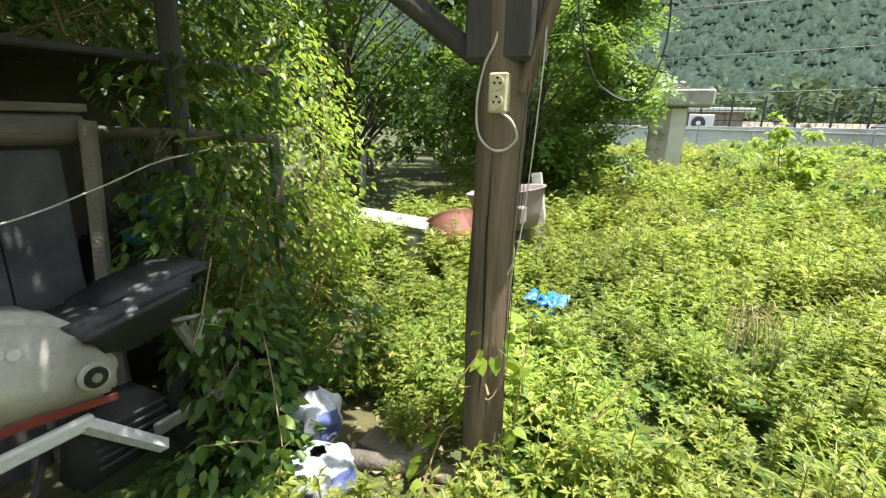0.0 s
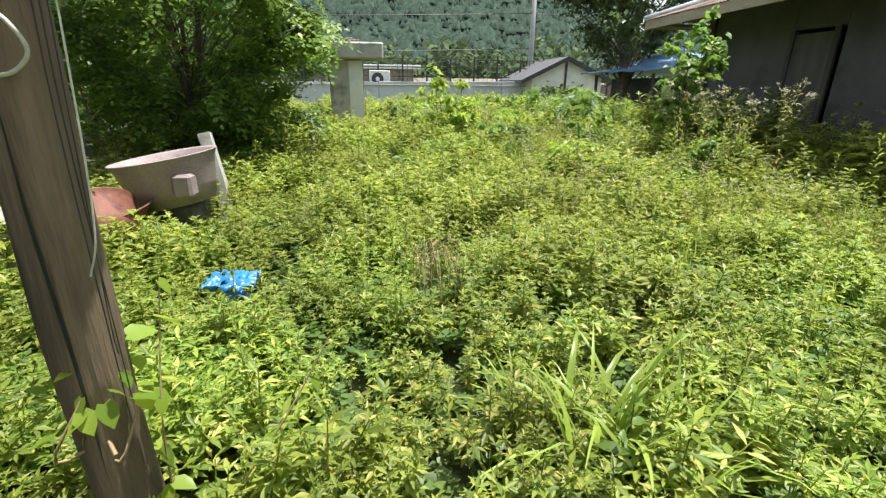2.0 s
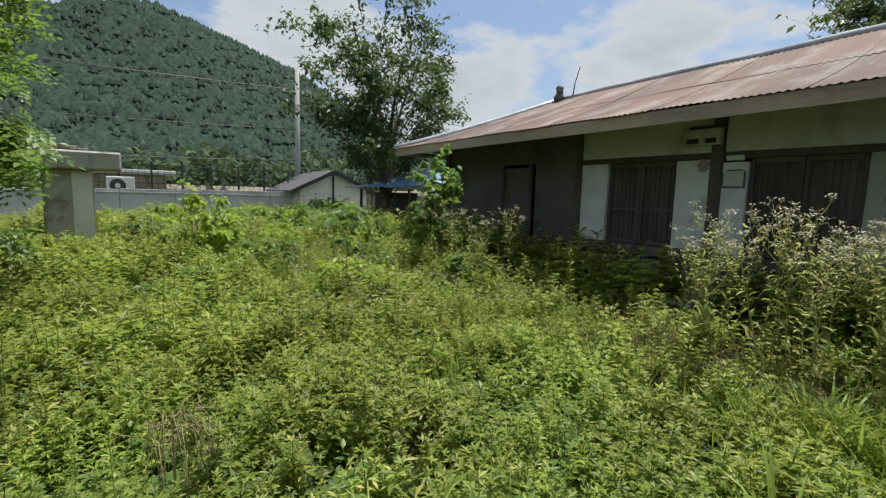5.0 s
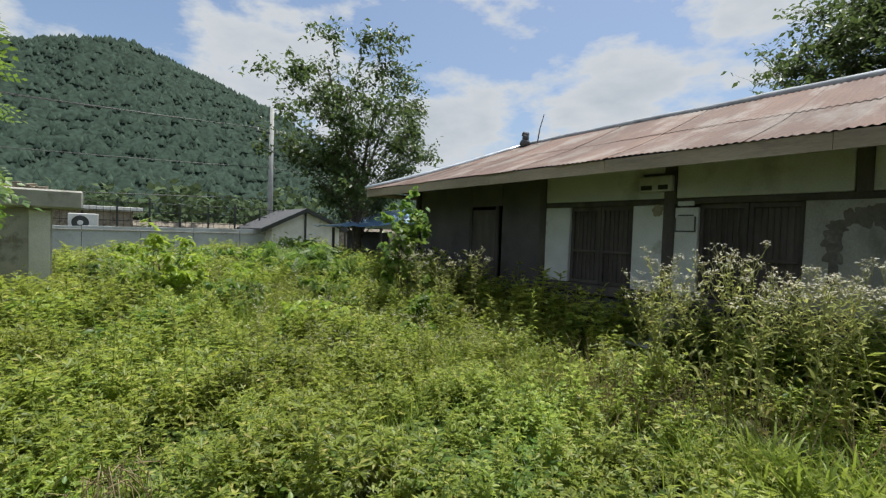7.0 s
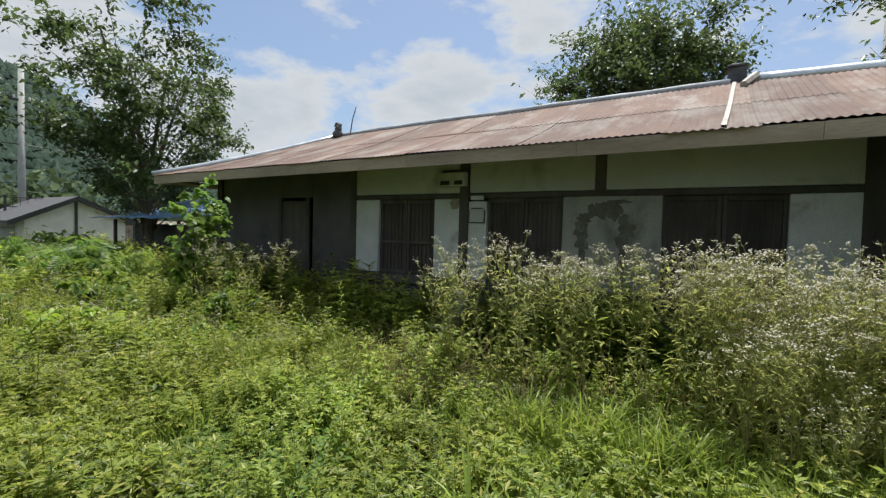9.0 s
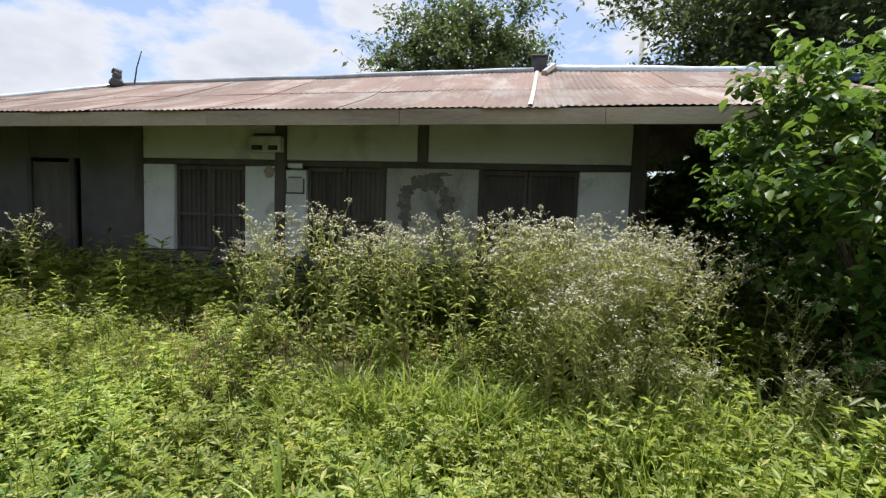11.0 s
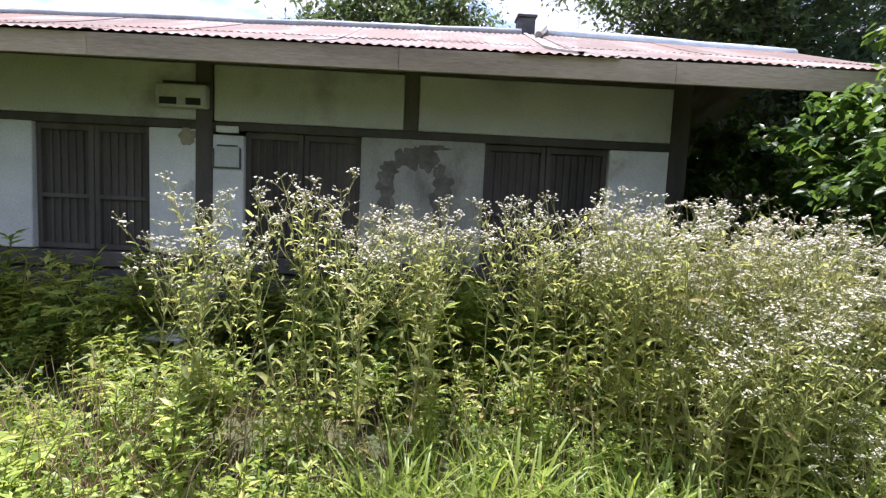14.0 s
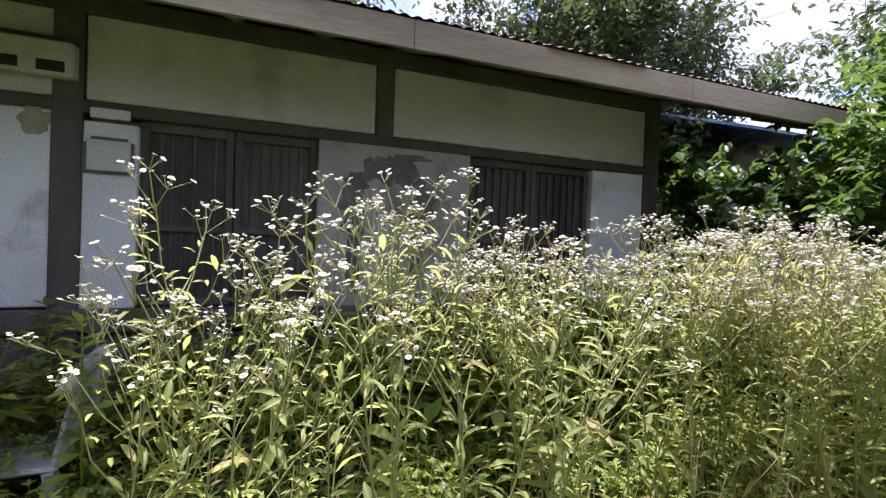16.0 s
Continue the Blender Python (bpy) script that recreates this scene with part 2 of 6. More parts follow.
    yolk=leafmat("yellow_floret", (0.50, 0.36, 0.05), (0.62, 0.48, 0.08), None, (0.6, 0.5, 0.1), 0.2, 0.7),
    broad=leafmat("broad_leaf", (0.05, 0.11, 0.02), (0.15, 0.25, 0.045), (0.32, 0.38, 0.08), (0.40, 0.58, 0.07), 0.45, 0.4),
    vine=leafmat("vine_leaf", (0.035, 0.085, 0.02), (0.11, 0.20, 0.04), (0.24, 0.32, 0.06), (0.25, 0.40, 0.05), 0.4, 0.4),
    bright=leafmat("young_leaf", (0.14, 0.23, 0.035), (0.30, 0.42, 0.06), (0.46, 0.50, 0.10), (0.64, 0.78, 0.09), 0.48, 0.4),
    feather=leafmat("feather_leaf", (0.06, 0.13, 0.03), (0.17, 0.275, 0.055), (0.29, 0.37, 0.08), (0.36, 0.52, 0.08), 0.45, 0.4),
    tall=leafmat("tree_leaf", (0.04, 0.07, 0.03), (0.09, 0.135, 0.055), (0.15, 0.20, 0.08), (0.20, 0.28, 0.07), 0.36, 0.4),
    # conifer greens pulled to blue-grey: distance haze mixed into the leaf colour
    wood_far=leafmat("hazed_far_conifer", (0.026, 0.043, 0.034), (0.050, 0.076, 0.057), None, (0.05, 0.08, 0.045), 0.12, 0.85),
    wood_pale=leafmat("far_broadleaf", (0.055, 0.085, 0.045), (0.11, 0.15, 0.075), None, (0.13, 0.18, 0.08), 0.2, 0.85),
    straw=leafmat("straw", (0.30, 0.23, 0.13), (0.46, 0.38, 0.24), None, (0.4, 0.32, 0.18), 0.3, 0.8),
)


# ---------- helpers ----------
def thing(name, loc, label, category, group="", kind=""):
    ob = new(name)
    ob.empty_display_size = 0.1
    ob.matrix_basis = Matrix.Translation(loc)
    return tagged(ob, label, category, group, kind)


def part(name, data, material, parent=None, label="", smooth=False):
    if isinstance(data, bmesh.types.BMesh):
        me = bpy.data.meshes.new(name)
        bmesh.ops.recalc_face_normals(data, faces=data.faces)
        data.to_mesh(me)
        data.free()
    else:
        me = data
    if smooth:
        me.shade_smooth()
    me.materials.clear()
    me.materials.append(material)
    ob = new(name, me)
    if parent is not None:
        ob.parent = parent
        if parent.type == "EMPTY":
            ob.matrix_parent_inverse = parent.matrix_basis.inverted()
    if label:
        ob["label"] = label
    return ob


def box(x0, x1, y0, y1, z0, z1, bevel=0.006, bm=None, jitter=0.0, rnd=None):
    bm = bm or bmesh.new()
    vs = [bm.verts.new((x, y, z)) for x in (x0, x1) for y in (y0, y1) for z in (z0, z1)]
    fs = [bm.faces.new([vs[i] for i in f]) for f in ((0, 1, 3, 2), (4, 6, 7, 5), (0, 4, 5, 1), (2, 3, 7, 6), (0, 2, 6, 4), (1, 5, 7, 3))]
    if jitter:
        for v in vs:
            v.co += Vector([(rnd or random).uniform(-jitter, jitter) for _ in range(3)])
    if bevel:
        es = list({e for f in fs for e in f.edges})
        bmesh.ops.bevel(bm, geom=es, offset=bevel, segments=1, affect="EDGES")
    return bm


def ring_frame(d):
    d = d.normalized()
    a = d.cross(Vector((0, 0, 1)))
    if a.length < 0.05:
        a = d.cross(Vector((1, 0, 0)))
    a.normalize()
    return a, d.cross(a)


def tube(pts, radii, n=8, bm=None, rough=0.0):
    bm = bm or bmesh.new()
    pts = [Vector(p) for p in pts]
    if not isinstance(radii, (list, tuple)):
        radii = [radii] * len(pts)
    rings = []
    for i, p in enumerate(pts):
        d = pts[min(i + 1, len(pts) - 1)] - pts[max(i - 1, 0)]
        a, b = ring_frame(d)
        ring = []
        for k in range(n):
            w = 2 * math.pi * k / n
            r = radii[i]
            if rough:
                r *= 1 + rough * noise.noise(p * 6 + Vector((math.cos(w) * 1.7, math.sin(w) * 1.7, 0)))
            ring.append(bm.verts.new(p + (a * math.cos(w) + b * math.sin(w)) * r))
        rings.append(ring)
    for r0, r1 in zip(rings, rings[1:]):
        for k in range(n):
            bm.faces.new((r0[k], r0[(k + 1) % n], r1[(k + 1) % n], r1[k]))
    bm.faces.new(rings[0][::-1])
    bm.faces.new(rings[-1])
    return bm


def curve_pts(pts, steps=6):
    """Smooth points through the given ones."""
    p = [Vector(q) for q in pts]
    p = [2 * p[0] - p[1]] + p + [2 * p[-1] - p[-2]]
    out = []
    for i in range(1, len(p) - 2):
        for s in range(steps):
            t = s / steps
            out.append(0.5 * (2 * p[i] + (p[i + 1] - p[i - 1]) * t + (2 * p[i - 1] - 5 * p[i] + 4 * p[i + 1] - p[i + 2]) * t * t
                              + (3 * p[i] - p[i - 1] - 3 * p[i + 1] + p[i + 2]) * t ** 3))
    out.append(p[-2])
    return out


class Soup:
    """Many small triangles gathered into one mesh."""
    def __init__(self):
        self.v, self.f, self.count = [], [], 0

    def add(self, v, f):
        v, f = np.asarray(v, float).reshape(-1, 3), np.asarray(f, int).reshape(-1, 3)
        self.v.append(v)
        self.f.append(f + self.count)
        self.count += len(v)

    def arrays(self):
        return np.concatenate(self.v), np.concatenate(self.f)

    def many(self, tv, tf, mats, locs):
        """Copies of a small shape: mats (N,3,3), locs (N,3)."""
        n = len(locs)
        if not n:
            return
        v = np.einsum("nij,kj->nki", mats, tv) + locs[:, None, :]
        f = tf[None] + (np.arange(n) * len(tv))[:, None, None]
        self.add(v.reshape(-1, 3), f.reshape(-1, 3))

    def stick(self, pts, r0, r1, n=4):
        pts = [Vector(p) for p in pts]
        vs, fs = [], []
        for i, p in enumerate(pts):
            d = pts[min(i + 1, len(pts) - 1)] - pts[max(i - 1, 0)]
            a, b = ring_frame(d if d.length > 1e-6 else Vector((0, 0, 1)))
            r = r0 + (r1 - r0) * i / (len(pts) - 1)
            for k in range(n):
                w = 2 * math.pi * k / n
                vs.append(p + (a * math.cos(w) + b * math.sin(w)) * r)
        for i in range(len(pts) - 1):
            for k in range(n):
                q, w = i * n + k, i * n + (k + 1) % n
                fs += [(q, w, w + n), (q, w + n, q + n)]
        self.add([tuple(v) for v in vs], fs)

    def mesh(self, name):
        v, f = self.arrays()
        me = bpy.data.meshes.new(name)
        me.vertices.add(len(v))
        me.vertices.foreach_set("co", v.ravel())
        me.loops.add(len(f) * 3)
        me.loops.foreach_set("vertex_index", f.ravel().astype(np.int32))
        me.polygons.add(len(f))
        me.polygons.foreach_set("loop_start", np.arange(0, len(f) * 3, 3, dtype=np.int32))
        me.update(calc_edges=True)
        me.validate()
        return me


def euler_mats(rx, ry, rz):
    """(N,3,3) turns: about x, then y, then z."""
    cx, sx, cy, sy, cz, sz = np.cos(rx), np.sin(rx), np.cos(ry), np.sin(ry), np.cos(rz), np.sin(rz)
    o, l = np.zeros_like(rx), np.ones_like(rx)
    X = np.array([[l, o, o], [o, cx, -sx], [o, sx, cx]]).transpose(2, 0, 1)
    Y = np.array([[cy, o, sy], [o, l, o], [-sy, o, cy]]).transpose(2, 0, 1)
    Z = np.array([[cz, -sz, o], [sz, cz, o], [o, o, l]]).transpose(2, 0, 1)
    return Z @ Y @ X


# leaf shapes: along +x, up is +z, unit length
LEAF2 = (np.array([(0, 0, 0), (0.45, 0.26, 0.07), (1, 0, -0.08), (0.45, -0.26, 0.07)]), np.array([(0, 2, 1), (0, 3, 2)]))
LEAF4 = (np.array([(0, 0, 0), (0.28, 0.25, 0.06), (0.62, 0.22, 0.04), (1, 0, -0.12), (0.62, -0.22, 0.04), (0.28, -0.25, 0.06), (0.45, 0, 0)]),
         np.array([(0, 6, 1), (1, 6, 2), (2, 6, 3), (0, 5, 6), (5, 4, 6), (4, 3, 6)]))
HEART = (np.array([(0, 0, 0), (-0.12, 0.2, 0.03), (0.18, 0.40, 0.05), (0.6, 0.28, 0.02), (1, 0, -0.15), (0.6, -0.28, 0.02), (0.18, -0.40, 0.05), (-0.12, -0.2, 0.03), (0.4, 0, -0.02)]),
         np.array([(0, 8, 1), (1, 8, 2), (2, 8, 3), (3, 8, 4), (4, 8, 5), (5, 8, 6), (6, 8, 7), (7, 8, 0)]))
LANCE = (np.array([(0, 0, 0), (0.35, 0.11, 0.03), (0.7, 0.08, 0.0), (1, 0, -0.14), (0.7, -0.08, 0.0), (0.35, -0.11, 0.03), (0.5, 0, -0.01)]),
         np.array([(0, 6, 1), (1, 6, 2), (2, 6, 3), (0, 5, 6), (5, 4, 6), (4, 3, 6)]))


def lobed():
    """A leaf cut into three lobes."""
    vs, fs = [], []
    for a, x, s in ((0, 0.0, 1.0), (52, 0.26, 0.62), (-52, 0.26, 0.62)):
        c, w = math.cos(radians(a)), math.sin(radians(a))
        k = len(vs)
        for u, v, z in ((0, 0, 0), (0.55, 0.145, 0.06), (1, 0, -0.08), (0.55, -0.145, 0.06)):
            vs.append((x + (u * c - v * w) * s, (u * w + v * c) * s, z * s + 0.02))
        fs += [(k, k + 2, k + 1), (k, k + 3, k + 2)]
    return np.array(vs), np.array(fs)


def pinnate(pairs=6, wide=0.2):
    """A feather-shaped leaf of paired leaflets on one stalk."""
    vs, fs = [], []
    for i in range(pairs * 2 + 1):
        x = 0.18 + 0.72 * (i // 2) / pairs
        side = 0 if i == pairs * 2 else (58 if i % 2 else -58)
        s = 0.30 if side else 0.26
        droop = -0.25 * x * x
        c, w = math.cos(radians(side)), math.sin(radians(side))
        k = len(vs)
        for u, v, z in ((0, 0, 0), (0.45, wide, 0.03), (1, 0, -0.12), (0.45, -wide, 0.03)):
            vs.append((x + (u * c - v * w) * s, (u * w + v * c) * s, z * s + droop))
        fs += [(k, k + 2, k + 1), (k, k + 3, k + 2)]
    k = len(vs)
    vs += [(0, 0.006, 0), (0, -0.006, 0), (0.92, 0, -0.22)]
    fs.append((k, k + 1, k + 2))
    return np.array(vs), np.array(fs)


LOBED, PINNATE, COMPOUND = lobed(), pinnate(), pinnate(3, 0.32)


def smooth(t):
    t = max(0.0, min(1.0, t))
    return t * t * (3 - 2 * t)


def ground_z(x, y):
    """Height of the yard: level where one walks, rising a little to the house and to the far side."""
    z = 0.14 * smooth((y + 4.2) / 2.8) + 0.24 * smooth((-x - 1.5) / 7.5)
    z *= 1 - smooth((math.hypot(x, y) - 14) / 10)
    return z + 0.035 * noise.noise(Vector((x * 0.7, y * 0.7, 0)))


# ---------- ground and distance ----------
def build_ground():
    near = np.arange(-26, 16.01, 0.5)
    xs = np.concatenate(([-2200, -1000, -400, -180, -90, -60, -45, -35], near, [20, 30, 45, 90, 200, 600, 2000]))
    ys = np.concatenate(([-2200, -900, -400, -180, -90, -60, -45, -35], near, [20, 30, 45, 90, 200, 600, 2000]))
    v = [(x, y, ground_z(x, y) if abs(x) < 60 and abs(y) < 60 else 0.0) for y in ys for x in xs]
    w = len(xs)
    f = [(j * w + i, j * w + i + 1, (j + 1) * w + i + 1, (j + 1) * w + i) for j in range(len(ys) - 1) for i in range(w - 1)]
    me = bpy.data.meshes.new("ground")
    me.from_pydata(v, [], f)
    ob = part("ground", me, M["soil"], smooth=True)
    tagged(ob, "dark bare soil under a thick mat of weeds", "ground", kind="structure")


def hill_height(y, top):
    ys = [p[0] for p in top]
    return float(np.interp(y, ys, [p[1] for p in top]))


def build_hill(name, x0, x1, y0, y1, top, trees, size, seed, label):
    """A wooded slope rising from x0 to its crest at x1."""
    rnd = random.Random(seed)
    nx, ny = 70, 260

    def z_at(x, y):
        s = (x - x0) / (x1 - x0)
        return hill_height(y, top) * smooth(s * 0.5 + 0.5 * s * s if s < 1 else 1) - 0.5 - 0.3 * size * min(1, s) + 3 * noise.noise(Vector((x * 0.03, y * 0.03, seed))) * min(1, s * 2)
    v, f = [], []
    for j in range(ny + 1):
        for i in range(nx + 1):
            s = 1.25 * i / nx
            x, y = x0 + (x1 - x0) * s, y0 + (y1 - y0) * j / ny
            q = Vector((x, y, seed)) / (0.85 * size)
            bump = size * (0.9 * abs(noise.noise(q)) + 0.45 * abs(noise.noise(q * 2.3)))
            v.append((x + bump * 0.3, y, z_at(x, y) + bump - (30 * (s - 1) if s > 1 else 0)))
    w = nx + 1
    for j in range(ny):
        for i in range(nx):
            f.append((j * w + i, j * w + i + 1, (j + 1) * w + i + 1, (j + 1) * w + i))
    me = bpy.data.meshes.new(name)
    me.from_pydata(v, [], f)
    hill = part(name, me, M["wood_far"], smooth=True)
    tagged(hill, label, "hill", kind="structure")
    soup = Soup()
    # a ragged conifer: three stacked star-shaped skirts
    tv, tf = [], []
    for lev, (zb, r, h) in enumerate(((0.0, 0.40, 0.75), (0.42, 0.26, 0.58))):
        k = len(tv)
        tv.append((0, 0, zb + h))
        for a in range(8):
            rr = r * (1.0 if a % 2 else 0.66)
            tv.append((rr * math.cos(a * 0.785 + lev), rr * math.sin(a * 0.785 + lev), zb + (0 if a % 2 else 0.06)))
        tf += [(k, k + 1 + a, k + 1 + (a + 1) % 8) for a in range(8)]
    tv, tf = np.array(tv), np.array(tf)
    mats, locs = [], []
    for _ in range(trees):
        s = rnd.random() ** 0.8 * 1.02
        y = rnd.uniform(y0, y1)
        x = x0 + (x1 - x0) * s
        h = size * rnd.uniform(0.6, 1.25)
        wd = h * rnd.uniform(0.9, 1.5)
        a = rnd.uniform(0, 6.28)
        mats.append([[wd * math.cos(a), -wd * math.sin(a), 0], [wd * math.sin(a), wd * math.cos(a), 0], [0, 0, h]])
        locs.append((x, y, z_at(x, y) - 0.6))
    soup.many(tv, tf, np.array(mats), np.array(locs))
    woods = part("woods", soup.mesh("woods"), M["wood_far"])
    tagged(woods, "dense dark green conifer forest covering the hillside", "forest", kind="stuff")


build_ground()
build_hill("hill", -58, -150, -330, 92, [(-330, 40), (-200, 50), (-90, 46), (-26, 43), (4, 50), (22, 46.5), (38, 40), (52, 30), (66, 19), (80, 9), (92, 3)], 26000, 2.5, 3,
           "steep wooded mountainside behind the village")
build_hill("distant_hill", -160, -420, 60, 900, [(60, 18), (180, 34), (330, 70), (420, 100), (520, 122), (600, 118), (760, 85), (900, 60)], 2500, 7.0, 5,
           "far wooded hills beyond the house")


def build_far_bushes():
    """A belt of pale broadleaf trees at the foot of the slope."""
    rnd = random.Random(8)
    soup = Soup()
    mats, locs = [], []
    for _ in range(85):
        cx, cy, h = rnd.uniform(-60, -40), rnd.uniform(-75, 40), rnd.uniform(3.0, 6.2)
        for _ in range(130):
            u = Vector((rnd.gauss(0, 1), rnd.gauss(0, 1), rnd.gauss(0, 1))).normalized() * rnd.uniform(0.6, 1.05)
            locs.append((cx + u.x * h * 0.55, cy + u.y * h * 0.55, h * 0.52 + u.z * h * 0.48))
            mats.append(rnd.uniform(0.5, 1.0))
    n = len(locs)
    rot = euler_mats(np.random.uniform(-1, 1, n), np.random.uniform(-1, 1, n), np.random.uniform(0, 6.28, n)) * np.array(mats)[:, None, None]
    soup.many(LEAF2[0] * np.array([1, 1.6, 1]), LEAF2[1], rot, np.array(locs))
    ob = part("tree_belt", soup.mesh("tree_belt"), M["wood_pale"])
    tagged(ob, "belt of pale green broadleaf trees below the mountain", "trees", kind="stuff")


build_far_bushes()


# ---------- the house ----------
EAVE_Y, RIDGE_Y, BACK_Y = -0.92, 2.0, 4.92
XL, XR, HIPX = -6.83, 6.6, -4.6


def eave_z(x):
    return 2.56 + 0.006 * (x + 6.8)


def ridge_z(x):
    return 3.70 + 0.018 * (min(x, 3.0) + 4.6) - 0.012 * max(0, x - 3.0)


def roof_pt(x, s, back=False):
    """Point on the roof slope: s 0 at the eave, 1 at the ridge; a slight sag between."""
    y = (BACK_Y + (RIDGE_Y - BACK_Y) * s) if back else (EAVE_Y + (RIDGE_Y - EAVE_Y) * s)
    rz = ridge_z(max(x, HIPX))
    z = eave_z(x) + (rz - eave_z(x)) * s - 0.05 * math.sin(math.pi * s) + 0.02 * noise.noise(Vector((x * 0.8, s * 2, 1)))
    return Vector((x, y, z))


def build_house():
    rnd = random.Random(4)
    house = thing("house", (-1.2, 2.0, 0.0), "abandoned single-storey house with whitewashed panels and rusty tin roof", "house")
    # walls: (x0, x1, z0, z1, material, y of the face, name)
    panels = [(-2.36, -1.90, 0.95, 2.10, "whitewash", 0.0), (-0.855, -0.43, 0.95, 2.10, "whitewash", 0.0), (-0.28, 0.0, 0.94, 2.06, "whitewash", 0.0),
              (1.07, 2.22, 0.86, 2.16, "peeling", 0.0), (3.40, 3.965, 0.86, 2.10, "whitewash", 0.0)]
    for x0, x1, z0, z1, m, y in panels:
        part("wall_panel", box(x0, x1, y, y + 0.14, z0, z1, 0.008, jitter=0.006, rnd=rnd), M[m], house, "whitewashed plaster panel" if m == "whitewash" else "stained peeling plaster panel")
    for x0, x1 in ((-2.37, -0.42), (-0.27, 1.46), (1.59, 3.97)):
        part("wall_panel", box(x0, x1, 0.0, 0.14, 2.18, 2.68, 0.008), M["plaster"], house, "beige plaster band above the lintel")
    # timbers
    for x0, x1, z0, z1 in ((-2.50, -2.36, 0.1, 2.72), (-0.43, -0.28, 0.1, 2.72), (1.46, 1.59, 2.17, 2.72), (3.965, 4.14, 0.1, 2.72), (-6.1, -5.95, 0.1, 2.72)):
        part("post", box(x0, x1, -0.02, 0.15, z0, z1, 0.01, jitter=0.004, rnd=rnd), M["darkwood"], house)
    part("lintel", box(-2.36, 3.965, -0.012, 0.15, 2.10, 2.175, 0.008), M["darkwood"], house)
    part("sill_beam", box(-2.36, 3.965, -0.03, 0.15, 0.80, 0.94, 0.01), M["darkwood"], house)
    part("wall_plate", box(-6.1, 4.14, -0.02, 0.15, 2.68, 2.80, 0.01), M["darkwood"], house)
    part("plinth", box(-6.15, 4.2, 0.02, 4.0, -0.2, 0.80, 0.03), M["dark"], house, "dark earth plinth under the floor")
    part("post", box(6.30, 6.44, -0.62, -0.48, -0.1, 2.62, 0.01), M["darkwood"], house)
    part("lintel_shim", box(-0.24, -0.04, -0.025, 0.0, 2.075, 2.135, 0.004), M["whitewash"], house)
    # lattice doors in the dark bays
    for x0, x1 in ((-1.90, -0.855), (0.0, 1.07), (2.22, 3.40)):
        mid = (x0 + x1) / 2
        for a, b in ((x0, mid), (mid, x1)):
            door = part("door", box(a + 0.045, b - 0.045, 0.095, 0.115, 0.99, 2.05, 0.0), M["darkwood"], house, "dark papered lattice door, closed")
            fr = bmesh.new()
            for q in ((a + 0.004, a + 0.05, 0.95, 2.10), (b - 0.05, b - 0.004, 0.95, 2.10), (a + 0.05, b - 0.05, 0.95, 1.0), (a + 0.05, b - 0.05, 2.04, 2.10), (a + 0.05, b - 0.05, 1.42, 1.46)):
                box(q[0], q[1], 0.05, 0.13, q[2], q[3], 0.004, bm=fr)
            part("door_frame", fr, M["darkwood"], door)
            n = int((b - a - 0.1) / 0.062)
            for i in range(1, n):
                xx = a + 0.05 + (b - a - 0.1) * i / n
                part("slat", box(xx - 0.008, xx + 0.008, 0.072, 0.094, 1.0, 2.04, 0.002), M["darkwood"], door)
    # smoke-dark part towards the low end
    for x0, x1 in ((-5.95, -4.24), (-4.236, -3.404), (-3.40, -2.50)):
        part("wall_panel", box(x0, x1, 0.03, 0.14, 0.80 if x0 != -4.236 else 2.164, 2.68, 0.006), M["smoke"], house, "smoke-blackened plaster wall")
    bd = part("door", box(-4.2, -3.45, 0.0, 0.028, 0.6, 2.1, 0.006), M["darkwood"], house, "dark plank door, shut")
    for xx in (-4.2, -3.49):
        part("jamb", box(xx - 0.03, xx + 0.05, -0.03, 0.0, 0.6, 2.16, 0.006), M["darkwood"], bd)
    # other walls
    part("side_wall", box(4.0, 4.14, 0.155, 4.0, 0.1, 2.78, 0.01), M["mud"], house)
    part("side_wall", box(-6.1, -5.96, 0.155, 4.0, 0.1, 2.78, 0.01), M["mud"], house)
    part("back_wall", box(-5.955, 3.995, 3.86, 4.0, 0.1, 2.78, 0.01), M["mud"], house)
    gb = bmesh.new()
    vs = [gb.verts.new(p) for p in ((4.05, 0.1, 2.79), (4.05, 3.9, 2.79), (4.05, 2.0, 3.62), (4.14, 0.1, 2.79), (4.14, 3.9, 2.79), (4.14, 2.0, 3.62))]
    for f in ((0, 1, 2), (3, 5, 4), (0, 3, 4, 1), (1, 4, 5, 2), (2, 5, 3, 0)):
        gb.faces.new([vs[i] for i in f])
    part("gable", gb, M["mud"], house)
    # peeled plaster on the wide panel: an arch of bare mud round a paler core
    def blob(cx, cz, rx, rz, seed, y, wob=0.22):
        bm = bmesh.new()
        ring = []
        for k in range(40):
            w = 2 * math.pi * k / 40
            r = 1 + wob * noise.noise(Vector((math.cos(w) * 1.6, math.sin(w) * 1.6, seed))) + 0.09 * noise.noise(Vector((math.cos(w) * 6, math.sin(w) * 6, seed)))
            ring.append((cx + rx * r * math.cos(w), cz + rz * r * math.sin(w)))
        front = [bm.verts.new((a, y, b)) for a, b in ring]
        back = [bm.verts.new((a, y + 0.01, b)) for a, b in ring]
        bm.faces.new(front)
        for k in range(40):
            bm.faces.new((front[k], back[k], back[(k + 1) % 40], front[(k + 1) % 40]))
        return bm
